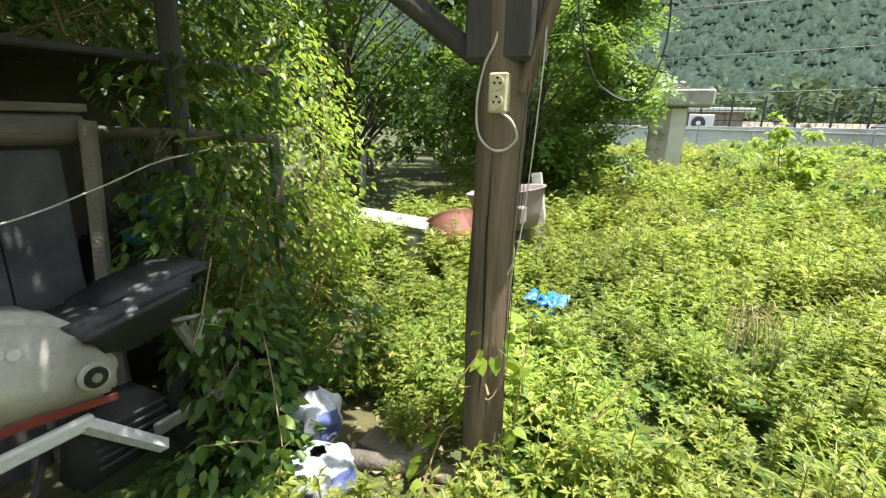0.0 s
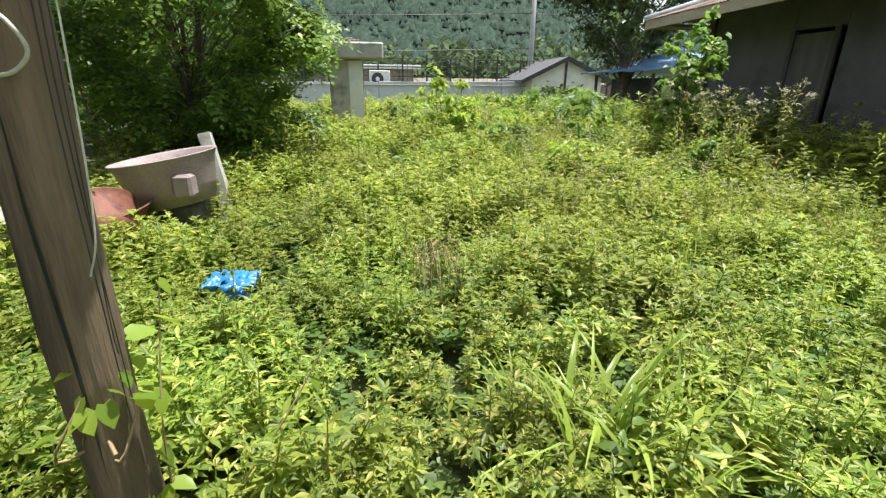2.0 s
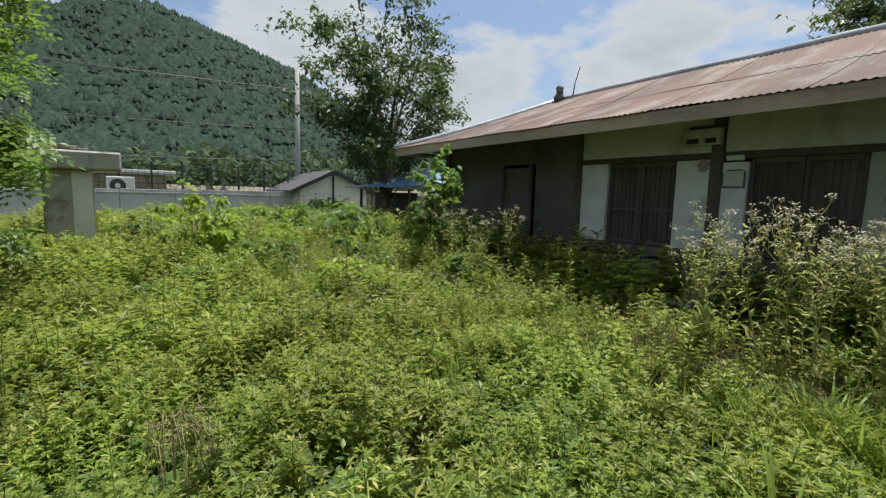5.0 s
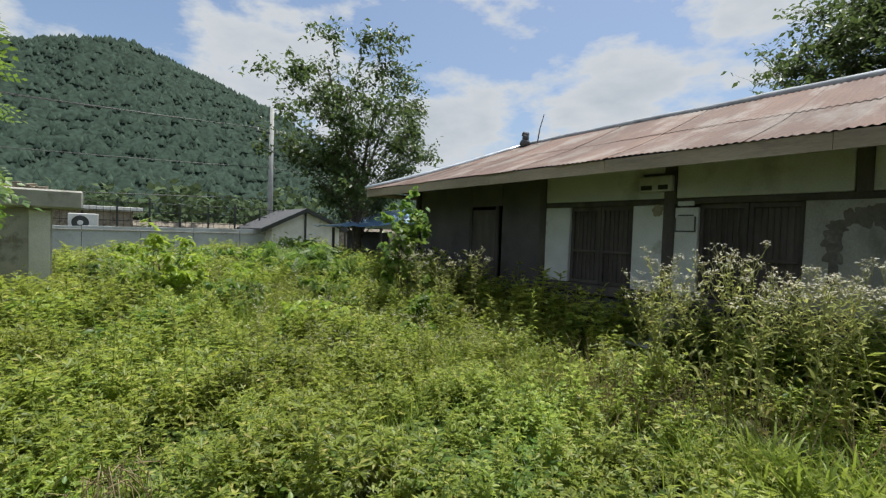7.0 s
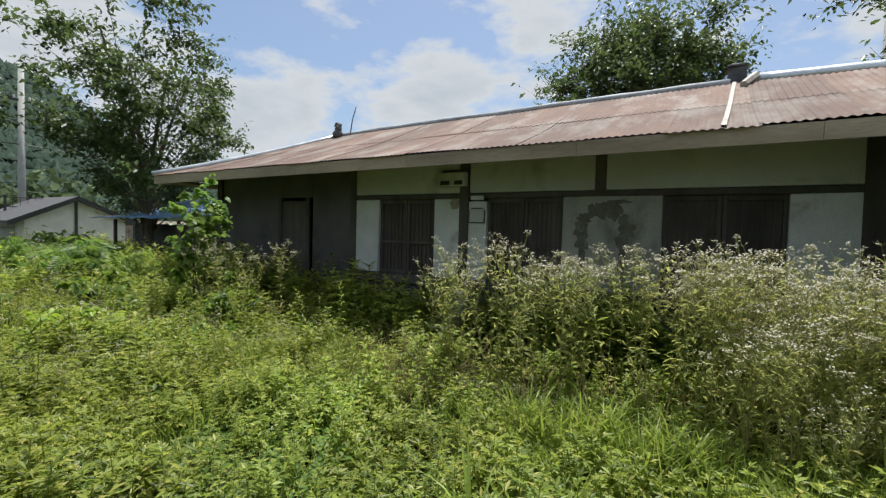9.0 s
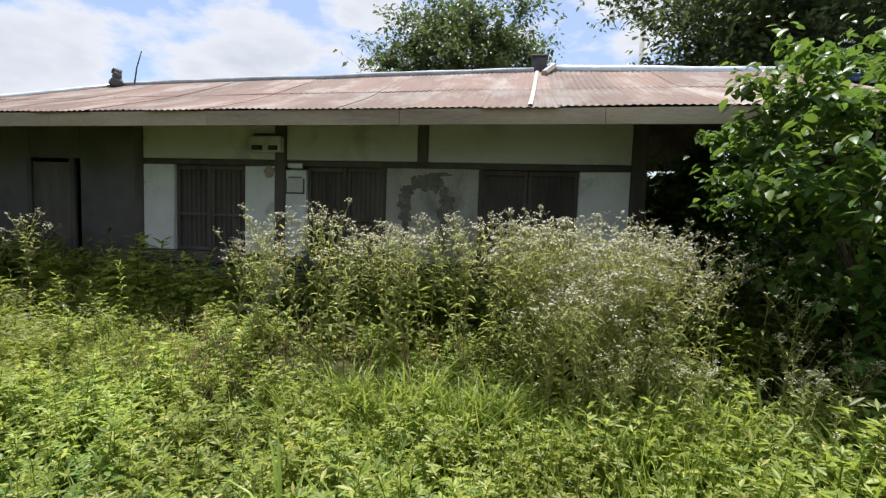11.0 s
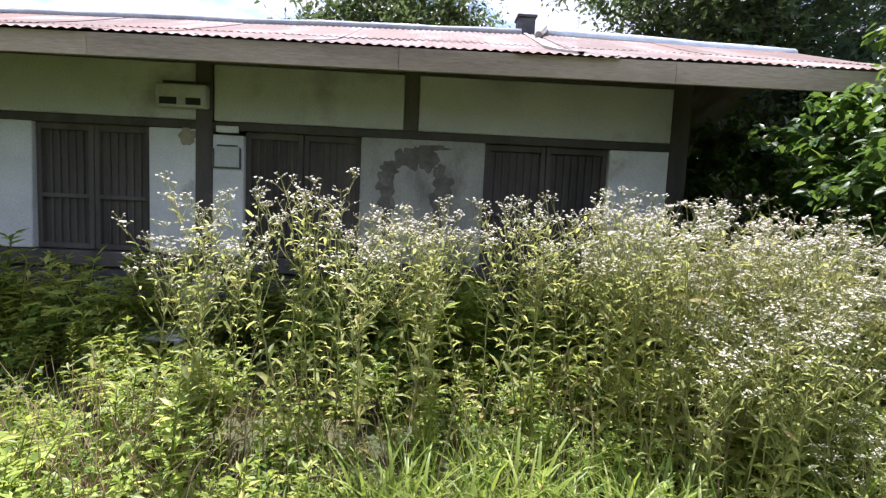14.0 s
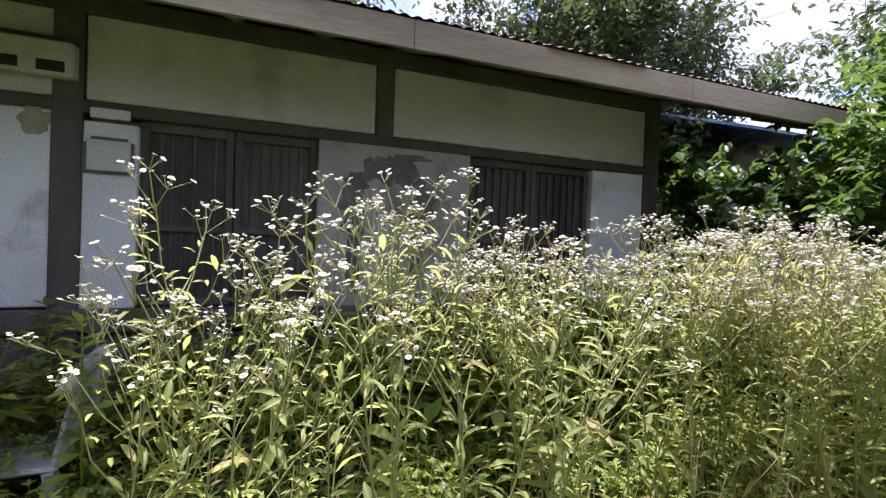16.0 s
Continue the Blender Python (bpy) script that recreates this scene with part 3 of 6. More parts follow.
    for k in range(9):
        w = radians(-25 + 230 * k / 8)
        part("peeled_patch", blob(1.57 + 0.27 * math.cos(w), 1.68 + 0.27 * math.sin(w), 0.085 + 0.02 * math.sin(k * 2.3), 0.09 + 0.03 * math.cos(k * 1.7), k * 1.7, -0.004 - 0.0007 * k, 0.7),
             M["stainmud"], house, "dark ragged patch of peeled plaster")
    for k, (px, pz, rx, rz) in enumerate(((1.33, 1.28, 0.05, 0.28), (1.80, 1.33, 0.045, 0.24), (1.72, 2.03, 0.15, 0.022))):
        part("peeled_patch", blob(px, pz, rx, rz, 20 + k, -0.0035, 0.7), M["stainmud"], house)
    part("peeled_patch", blob(-0.50, 2.03, 0.07, 0.075, 2.2, -0.008, 0.5), M["mud"], house)
    # meter plate on the narrow panel
    plate = part("meter_plate", box(-0.26, -0.03, -0.012, 0.0, 1.765, 1.955, 0.004), M["plaster"], house, "small worn plate framed in black")
    fr = bmesh.new()
    for q in ((-0.275, -0.258, 1.75, 1.93), (-0.034, -0.017, 1.75, 1.94), (-0.26, -0.03, 1.75, 1.766), (-0.235, -0.05, 1.95, 1.966)):
        box(q[0], q[1], -0.02, -0.002, q[2], q[3], 0.003, bm=fr)
    part("rim", fr, M["dark"], plate)
    # old switch box on the band
    sb = part("switch_box", box(-0.74, -0.30, -0.10, 0.0, 2.27, 2.47, 0.012), M["plaster"], house, "old beige box on the wall with dark slots")
    part("slot", box(-0.70, -0.55, -0.105, -0.095, 2.29, 2.35, 0.002), M["hole"], sb)
    part("slot", box(-0.47, -0.34, -0.105, -0.095, 2.29, 2.35, 0.002), M["hole"], sb)
    part("bracket", box(-0.70, -0.28, -0.05, 0.0, 2.475, 2.505, 0.004), M["darkwood"], sb)
    # rafters, soffit, fascia
    for i in range(25):
        x = -6.4 + i * (12.8 / 24)
        a, b = roof_pt(x, 0.012), roof_pt(x, 0.43)
        if x < HIPX:
            b = a.lerp(b, min(1, max(0.25, (x - XL) / (HIPX - XL) / 0.43)))
        part("rafter", tube([a - Vector((0, -0.03, 0.115)), a.lerp(b, 0.5) - Vector((0, 0, 0.105)), b - Vector((0, 0, 0.115))], [0.042, 0.05, 0.052], 7, rough=0.15), M["soffit"], house, smooth=True)
    sf = bmesh.new()
    cols = [(XL + 0.1, 0.0), (-5.7, 0.33), (HIPX, 0.43), (0.0, 0.43), (XR - 0.05, 0.43)]
    lo = [sf.verts.new(roof_pt(x, 0.01) - Vector((0, 0, 0.045))) for x, s in cols]
    up = [sf.verts.new(roof_pt(x, max(s, 0.02)) - Vector((0, 0, 0.045))) for x, s in cols]
    for i in range(4):
        sf.faces.new((lo[i], lo[i + 1], up[i + 1], up[i]))
    part("soffit", sf, M["soffit"], house, "smoke-dark boards under the eaves")
    x = XL + 0.05
    while x < XR - 0.1:
        wdt = min(rnd.uniform(1.7, 2.4), XR - 0.03 - x)
        b = bmesh.new()
        z0, z1 = eave_z(x), eave_z(x + wdt)
        vs = [b.verts.new((xx, yy, zz)) for xx, zb in ((x, z0), (x + wdt - 0.004, z1)) for yy in (EAVE_Y + 0.012, EAVE_Y + 0.04) for zz in (zb - 0.155, zb + 0.002)]
        for f in ((0, 1, 3, 2), (4, 6, 7, 5), (0, 4, 5, 1), (2, 3, 7, 6), (0, 2, 6, 4), (1, 5, 7, 3)):
            b.faces.new([vs[i] for i in f])
        part("fascia_board", b, M["fascia"], house)
        x += wdt
    part("fascia_board", tube([(XL + 0.06, EAVE_Y + 0.05, 2.47), (XL + 0.06, BACK_Y, 2.47)], 0.05, 4), M["fascia"], house)
    part("rake_board", tube([roof_pt(XR - 0.03, 0.0) - Vector((0, 0, 0.08)), roof_pt(XR - 0.03, 1.0) - Vector((0, 0, 0.06))], 0.05, 4), M["fascia"], house)
    # corrugated sheets, two courses up the slope
    x, col = XL, 0
    while x < XR - 0.02:
        wdt = min(0.76, XR - x)
        for row, (s0, s1) in enumerate(((0.0, 0.56), (0.50, 1.0))):
            lift = 0.012 + 0.008 * row + 0.004 * (col % 2) + rnd.uniform(0, 0.004)
            out = rnd.uniform(-0.012, 0.014) if row == 0 else 0.0
            nw = int(wdt / 0.076 + 0.5) * 6 + 1
            v, f, rows = [], [], 5
            lim = [1.0] * nw
            for j in range(rows):
                for i in range(nw):
                    xx = x + (wdt + 0.02) * i / (nw - 1)
                    cut = 1.0 if xx > HIPX else max(0.0, (xx - XL) / (HIPX - XL))
                    s = min(s0 + (s1 - s0) * j / (rows - 1), cut) + out * (1 - j / (rows - 1))
                    p = roof_pt(xx, s)
                    v.append((p.x, p.y, p.z + lift + 0.0065 * math.sin(2 * math.pi * (xx - XL) / 0.076)))
            for j in range(rows - 1):
                for i in range(nw - 1):
                    q = (j * nw + i, j * nw + i + 1, (j + 1) * nw + i + 1, (j + 1) * nw + i)
                    if (Vector(v[q[0]]) - Vector(v[q[3]])).length > 0.004 or (Vector(v[q[1]]) - Vector(v[q[2]])).length > 0.004:
                        f.append(q)
            if f:
                me = bpy.data.meshes.new("roof_sheet")
                me.from_pydata(v, [], f)
                part("roof_sheet", me, M["rust"], house, smooth=True)
        x += wdt
        col += 1
    # underside, back slope and hip end
    bk = bmesh.new()
    q = [bk.verts.new(p) for p in (Vector((XL, EAVE_Y, eave_z(XL))), Vector((XL, BACK_Y, 2.56)), roof_pt(HIPX, 1.0), roof_pt(XR, 1.0), Vector((XR, BACK_Y, 2.63)))]
    bk.faces.new((q[0], q[2], q[1]))
    bk.faces.new((q[1], q[2], q[3], q[4]))
    part("back_slope", bk, M["rust"], house)
    # pale battens over joints
    for bx, s0 in ((2.78, 0.0),):
        pts = [roof_pt(bx + 0.12 * s, s) + Vector((0, 0, 0.035)) for s in (s0, 0.25, 0.5, 0.75, 0.99)]
        bm = bmesh.new()
        prev = None
        for p in pts:
            r = [bm.verts.new(p + Vector(d)) for d in ((-0.022, 0, -0.02), (0.022, 0, -0.02), (0.022, 0, 0.004), (-0.022, 0, 0.004))]
            if prev:
                for k in range(4):
                    bm.faces.new((prev[k], prev[(k + 1) % 4], r[(k + 1) % 4], r[k]))
            prev = r
        part("batten", bm, M["palesheet"], house, "pale strip nailed over a sheet joint")
    # ridge and hip rolls
    rp = [roof_pt(HIPX + (2.85 - HIPX) * i / 14, 1.0) + Vector((0, 0, 0.035 + 0.012 * noise.noise(Vector((i * 1.3, 0, 0))))) for i in range(15)]
    part("ridge_roll", tube(rp, 0.055, 8, rough=0.2), M["ridge"], house, "grey mortar ridge", smooth=True)
    rp = [roof_pt(3.12 + (XR - 3.12) * i / 10, 1.0) + Vector((0, 0, 0.03 - 0.004 * i)) for i in range(11)]
    part("ridge_cap", tube(rp, 0.085, 10, rough=0.08), M["galv"], house, "bright galvanised ridge cap", smooth=True)
    part("ridge_cap", tube([roof_pt(3.0, 0.86) + Vector((0, 0, 0.05)), roof_pt(3.16, 1.0) + Vector((0, 0, 0.09))], [0.05, 0.06], 6), M["palesheet"], house)
    hp = [Vector((XL, EAVE_Y, eave_z(XL))).lerp(roof_pt(HIPX, 1.0), i / 8) + Vector((0, 0, 0.045 - 0.05 * math.sin(math.pi * i / 8))) for i in range(9)]
    part("hip_roll", tube(hp, 0.045, 8, rough=0.2), M["galv"], house, smooth=True)
    ch = part("chimney", box(2.82, 3.05, 2.05, 2.28, 3.6, 4.10, 0.015, jitter=0.01, rnd=rnd), M["dark"], house, "short dark chimney block on the ridge")
    part("chimney_cap", box(2.80, 3.07, 2.03, 2.30, 4.104, 4.135, 0.008), M["dark"], ch)
    fin = bmesh.new()
    for dx, dz, r in ((0, 0.0, 0.11), (0.02, 0.12, 0.085), (-0.02, 0.21, 0.06), (0.05, 0.19, 0.045)):
        t = bmesh.ops.create_icosphere(fin, subdivisions=2, radius=r, matrix=Matrix.Translation((-4.58 + dx, 1.85, 3.72 + dz)))
        for v in t["verts"]:
            v.co += Vector((0.03, 0.03, 0.03)) * noise.noise(v.co * 14)
    part("ridge_end", fin, M["dark"], house, "lumpy dark ridge-end ornament", smooth=True)
    part("rod", tube([(-4.25, 1.9, 3.72), (-4.2, 1.9, 4.0), (-4.08, 1.88, 4.28)], [0.014, 0.012, 0.009], 5), M["darkwood"], house, "thin stick rising from the ridge")


build_house()


# ---------- buildings and works beyond the yard ----------
def build_gate_pillar():
    g = thing("gate_pillar", (-8.3, -6.55, 0.2), "weathered concrete gate pillar with a broad flat cap", "pillar")
    part("shaft", box(-8.55, -7.95, -7.1, -6.41, 0.1, 1.84, 0.02), M["concrete"], g)
    part("cap", box(-8.75, -7.75, -7.35, -5.97, 1.84, 2.16, 0.03), M["concrete"], g, "mossy stained cap slab")
    # thin white slab: sunlight on the narrow right side, put in as colour
    part("pale_face", box(-7.95, -7.935, -6.70, -6.415, 0.3, 1.80, 0.004), M["white"], g, "strip coloured white for the sunlit side of the shaft")
    rub = bmesh.new()
    rnd = random.Random(3)
    for _ in range(14):
        x, y = rnd.uniform(-8.6, -7.9), rnd.uniform(-7.2, -6.5)
        box(x - 0.09, x + 0.09, y - 0.07, y + 0.07, 2.155, 2.19 + rnd.random() * 0.06, 0.01, bm=rub, jitter=0.03, rnd=rnd)
    part("rubble", rub, M["mud"], g, "broken crust on top")


def build_far_wall():
    w = thing("yard_wall", (-21, -4, 0), "long pale grey block wall along the far lane", "wall", kind="structure")
    y = -16.0
    while y < 3.4:
        part("block_panel", box(-21.1, -20.95, y, y + 1.98, -0.1, 1.36 + 0.012 * (y + 16), 0.01), M["farwall"], w)
        y += 2.0
    part("coping", box(-21.14, -20.91, -16.0, 3.98, 1.30, 1.345, 0.005), M["concrete"], w)
    f = thing("lane_fence", (-23, -4, 0), "dark steel mesh fence with upright posts behind the wall", "fence")
    for i in range(19):
        yy = -16 + i * 1.25
        part("fence_post", box(-23.04, -22.96, yy - 0.04, yy + 0.04, 0, 2.75 + 0.1 * math.sin(i * 2.1), 0.006), M["fence"], f)
    for zz in (1.75, 2.2, 2.6):
        part("rail", box(-23.015, -22.985, -16, 6.5, zz - 0.018, zz + 0.018, 0.004), M["fence"], f)
    me = None
    for i in range(90):
        yy = -16 + i * 0.25
        b = part("bar", me or box(-23.008, -22.992, -0.008, 0.008, 0.4, 2.6, 0.0), M["fence"], f)
        me = b.data
        b.location.y = yy
    ac = thing("air_conditioner_unit", (-21.6, -5.9, 1.3), "white outdoor air conditioner unit with a round fan grille", "air conditioner")
    part("casing", box(-21.9, -21.55, -6.45, -5.45, 1.22, 1.98, 0.02), M["white"], ac)
    fan = bmesh.new()
    bmesh.ops.create_cone(fan, segments=20, radius1=0.29, radius2=0.29, depth=0.03, cap_ends=True, matrix=Matrix.Translation((-21.54, -6.05, 1.6)) @ Matrix.Rotation(radians(90), 4, "Y"))
    part("fan_grille", fan, M["fence"], ac)
    hub = bmesh.new()
    bmesh.ops.create_cone(hub, segments=14, radius1=0.1, radius2=0.1, depth=0.03, cap_ends=True, matrix=Matrix.Translation((-21.515, -6.05, 1.6)) @ Matrix.Rotation(radians(90), 4, "Y"))
    part("hub", hub, M["white"], ac)
    part("stand", box(-21.88, -21.57, -6.4, -5.5, 0.0, 1.22, 0.01), M["fence"], ac)
    s = thing("low_building", (-34, -7, 0), "low brown building with a white flat roof beyond the fence", "building")
    part("wall", box(-38, -32, -9.5, -3.5, 0, 2.35, 0.02), M["mud"], s)
    part("roof", box(-38.3, -31.7, -10.0, -3.0, 2.354, 2.62, 0.02), M["white"], s)
    r = thing("brown_bank", (-44, 8, 0), "bare brown earth bank beyond the lane", "bank", kind="structure")
    part("earth", box(-46, -40, -20, 22, -0.2, 1.9, 0.4), M["mud"], r)


def build_outbuilding():
    o = thing("outbuilding", (-21, 2.9, 0), "small cream outbuilding with a dark-trimmed gable and tin roof", "building")
    yl, yr, ya, zl, za = 0.95, 4.95, 2.85, 1.62, 2.58
    b = bmesh.new()
    pr = [(yl + 0.25, -0.1), (yr - 0.25, -0.1), (yr - 0.25, zl + 0.10), (ya, za - 0.08), (yl + 0.25, zl + 0.08)]
    fr = [b.verts.new((-20.0, y, z)) for y, z in pr]
    bk = [b.verts.new((-24.0, y, z)) for y, z in pr]
    b.faces.new(fr)
    b.faces.new(bk[::-1])
    for i in range(5):
        b.faces.new((fr[i], bk[i], bk[(i + 1) % 5], fr[(i + 1) % 5]))
    part("wall", b, M["white"], o)
    for y0, z0, y1, z1 in ((yl - 0.3, zl - 0.1, ya, za), (ya, za, yr + 0.3, zl - 0.1)):
        b = bmesh.new()
        vs = [b.verts.new((x, y, z + d)) for x in (-19.8, -24.2) for y, z in ((y0, z0), (y1, z1)) for d in (0.0, 0.09)]
        for f in ((0, 1, 3, 2), (4, 6, 7, 5), (0, 4, 5, 1), (2, 3, 7, 6), (0, 2, 6, 4), (1, 5, 7, 3)):
            b.faces.new([vs[i] for i in f])
        part("roof", b, M["dark"], o)
        b = bmesh.new()
        vs = [b.verts.new((x, y, z + d)) for x in (-19.79, -19.74) for y, z in ((y0, z0), (y1, z1)) for d in (-0.10, 0.10)]
        for f in ((0, 1, 3, 2), (4, 6, 7, 5), (0, 4, 5, 1), (2, 3, 7, 6), (0, 2, 6, 4), (1, 5, 7, 3)):
            b.faces.new([vs[i] for i in f])
        part("barge_board", b, M["fence"], o)
    part("mullion", box(-19.99, -19.95, ya - 0.05, ya + 0.05, 0.2, za - 0.1, 0.004), M["fence"], o)


def build_tarp_shed():
    s = thing("tarp_shed", (-13, 3.3, 0), "low dark shed under a sagging faded blue tarpaulin roof", "shed")
    for x, y in ((-14.6, 1.9), (-11.4, 2.2), (-14.6, 5.6), (-11.4, 5.6)):
        part("post", tube([(x, y, 0), (x, y, 1.75)], 0.06, 6), M["darkwood"], s)
    part("back_wall", box(-14.6, -11.4, 2.5, 2.56, 0.2, 1.62, 0.0), M["dark"], s)
    b = bmesh.new()
    n = 14
    g = [[b.verts.new((-15.25 + 4.4 * i / n, 1.35 + 4.6 * j / n,
                       1.80 + 0.78 * min(1, 2.0 * j / n, 2 * (1 - j / n)) * min(1, 1.9 * i / n, 2.2 * (1 - i / n) + 0.3) + 0.05 * noise.noise(Vector((i * 0.6, j * 0.6, 4))))) for j in range(n + 1)] for i in range(n + 1)]
    for i in range(n):
        for j in range(n):
            b.faces.new((g[i][j], g[i + 1][j], g[i + 1][j + 1], g[i][j + 1]))
    r = part("tarpaulin", b, M["bluetin"], s, smooth=True)
    md = r.modifiers.new("thick", "SOLIDIFY")
    md.thickness = 0.02


def build_utility_pole():
    p = thing("utility_pole", (-24.3, 2.45, 0), "tall pale concrete utility pole with a cross arm and insulators", "pole")
    part("shaft", tube([(-24.3, 2.45, -0.2), (-24.3, 2.45, 8.4)], [0.17, 0.11], 12), M["pole"], p, smooth=True)
    part("cross_arm", box(-24.36, -24.24, 1.6, 3.3, 6.95, 7.05, 0.01), M["fence"], p)
    for y in (1.7, 2.2, 2.75, 3.2):
        part("insulator", tube([(-24.3, y, 7.05), (-24.3, y, 7.12), (-24.3, y, 7.22)], [0.03, 0.055, 0.03], 8), M["white"], p)
    part("bracket", box(-24.4, -24.2, 2.3, 2.6, 5.0, 5.12, 0.01), M["steel"], p)
    lines = [((-24.3, 1.7, 7.2), (-27, -60, 8.6), 0.8), ((-24.3, 2.2, 7.2), (-27, -60, 8.9), 0.8), ((-24.3, 2.45, 5.05), (-23, -60, 6.0), 1.0), ((-24.3, 2.45, 3.3), (-22, -50, 3.0), 0.5),
             ((-24.3, 3.2, 7.2), (-40, 80, 9), 1.0), ((-24.3, 2.45, 5.05), (-30, 60, 6), 0.8)]
    for a, b, sag in lines:
        a, b = Vector(a), Vector(b)
        pts = [a.lerp(b, i / 24) - Vector((0, 0, sag * 4 * (i / 24) * (1 - i / 24))) for i in range(25)]
        part("power_line", tube(pts, 0.018, 4), M["fence"], p)


def build_neighbour_roof():
    n = thing("neighbour_house", (13, 6, 0), "neighbouring building with a pale blue metal roof", "building")
    part("wall", box(9.5, 17, 2.8, 7.6, 0, 3.55, 0.02), M["mud"], n)
    b = bmesh.new()
    vs = [b.verts.new(p) for p in ((8.6, 2.0, 3.55), (18, 2.0, 3.55), (18, 5.2, 4.7), (8.6, 5.2, 4.7), (8.6, 8.4, 3.55), (18, 8.4, 3.55))]
    b.faces.new((vs[0], vs[1], vs[2], vs[3]))
    b.faces.new((vs[3], vs[2], vs[5], vs[4]))
    r = part("roof", b, M["bluetin"], n)
    r.modifiers.new("thick", "SOLIDIFY").thickness = 0.05
    w = thing("back_pole", (7.3, 14.5, 0), "grey utility pole behind the house", "pole")
    part("shaft", tube([(7.3, 14.5, -0.2), (7.3, 14.5, 9.5)], [0.14, 0.10], 10), M["pole"], w, smooth=True)


build_gate_pillar()
build_far_wall()
build_outbuilding()
build_tarp_shed()
build_utility_pole()
build_neighbour_roof()


# ---------- plants ----------
def leaves_at(soup, shape, pts, size, rs, pitch=(-0.5, 0.5), roll=0.5, heads=None):
    """Leaves of random heading at the points; size (low, high)."""
    n = len(pts)
    if not n:
        return
    s = rs.uniform(size[0], size[1], n)
    yaw = rs.uniform(0, 6.283, n) if heads is None else heads
    m = euler_mats(rs.uniform(-roll, roll, n), rs.uniform(pitch[0], pitch[1], n), yaw) * s[:, None, None]
    soup.many(shape[0], shape[1], m, np.asarray(pts, float))


def build_tree(name, base, height, spread, clusters, per, leaf, shape, material, seed, label, category="tree", trunk_r=0.12, low=0.35, trunks=1, lean=0.0,
               flat=0.55, pitch=(0.0, 0.9), fill=0.62, group="", clump=1.0, rise=0.25):
    """Tapered trunk(s) with limbs that reach uneven clusters of leaves."""
    rnd, rs = random.Random(seed), np.random.RandomState(seed)
    base = Vector((base[0], base[1], ground_z(base[0], base[1]) - 0.05))
    t = thing(name, base, label, category, group)
    wood, crown = Soup(), Soup()
    tops = []
    for k in range(trunks):
        a = 6.28 * k / trunks + seed
        off = Vector((math.cos(a), math.sin(a), 0)) * (0.0 if trunks == 1 else spread * 0.28)
        h = height * (0.8 if k == 0 else rnd.uniform(0.6, 0.78))
        pts = [base + off * (s * s * 1.2 + 0.08 * s) + Vector((lean * s * s + 0.08 * math.sin(3 * s + k), 0.08 * math.cos(4 * s + k), h * s)) for s in [i / 7 for i in range(8)]]
        wood.stick(pts, trunk_r * (1 if k == 0 else 0.75), trunk_r * 0.2, 9)
        tops.append(pts)
    r_twig = trunk_r * 0.035
    zc, rz = height * (low + 1) / 2, height * (1 - low) / 2
    cl = []
    for i in range(clusters):
        u = Vector((rnd.gauss(0, 1), rnd.gauss(0, 1), rnd.gauss(0, 1))).normalized() * rnd.uniform(fill, 1.0)
        w = 1 + 0.28 * noise.noise(u * 1.7 + Vector((seed, 0, 0)))
        c = base + Vector((lean * 0.6 + u.x * spread * w, u.y * spread * w, zc + u.z * rz * w))
        tr = tops[i % trunks]
        j = max(1, min(6, int((c.z - base.z) / height * 7.2 - 0.6)))
        p0 = tr[j]
        mid = p0.lerp(c, 0.5) + Vector((rnd.uniform(-0.1, 0.1), rnd.uniform(-0.1, 0.1), rnd.uniform(0.0, 0.18))) * spread * 0.5
        r = trunk_r * 0.22 * (1 - 0.09 * j)
        wood.stick(curve_pts([p0, mid, c], 3), r, r * 0.2, 5)
        cl.append((p0, mid, c))
    for p0, mid, c in cl:
        n = int(per * rnd.uniform(0.6, 1.4))
        rad = spread * rnd.uniform(0.16, 0.30) * clump
        twigs = max(3, n // 16)
        tip = rs.normal(0, 1, (twigs, 3)) * np.array([1, 1, flat])
        tip = tip / np.linalg.norm(tip, axis=1)[:, None] * rs.uniform(0.6, 1.6, (twigs, 1)) * rad + np.array([0, 0, rise * rad])
        for q in tip:
            wood.stick([c, c + Vector(q) * 0.5 + Vector((0, 0, 0.05 * rad)), c + Vector(q)], r_twig, r_twig * 0.4, 3)
        loc = tip[rs.randint(0, twigs, n)] * rs.uniform(0.15, 1.05, (n, 1)) + rs.normal(0, rad * 0.13, (n, 3)) + np.array(c)
        along = np.array([tuple(mid.lerp(c, q)) for q in rs.uniform(0.2, 1, n // 4)]) + rs.normal(0, rad * 0.25, (n // 4, 3)) if n >= 4 else np.zeros((0, 3))
        allp = np.concatenate([loc, along])
        allp = allp[allp[:, 2] > base.z + 0.05]
        leaves_at(crown, shape, allp, (leaf * 0.6, leaf * 1.25), rs, pitch, 0.7)
    part("trunk", wood.mesh("trunk"), M["bark"], t, smooth=True)
    part("crown", crown.mesh("crown"), M[material], t)
    return t


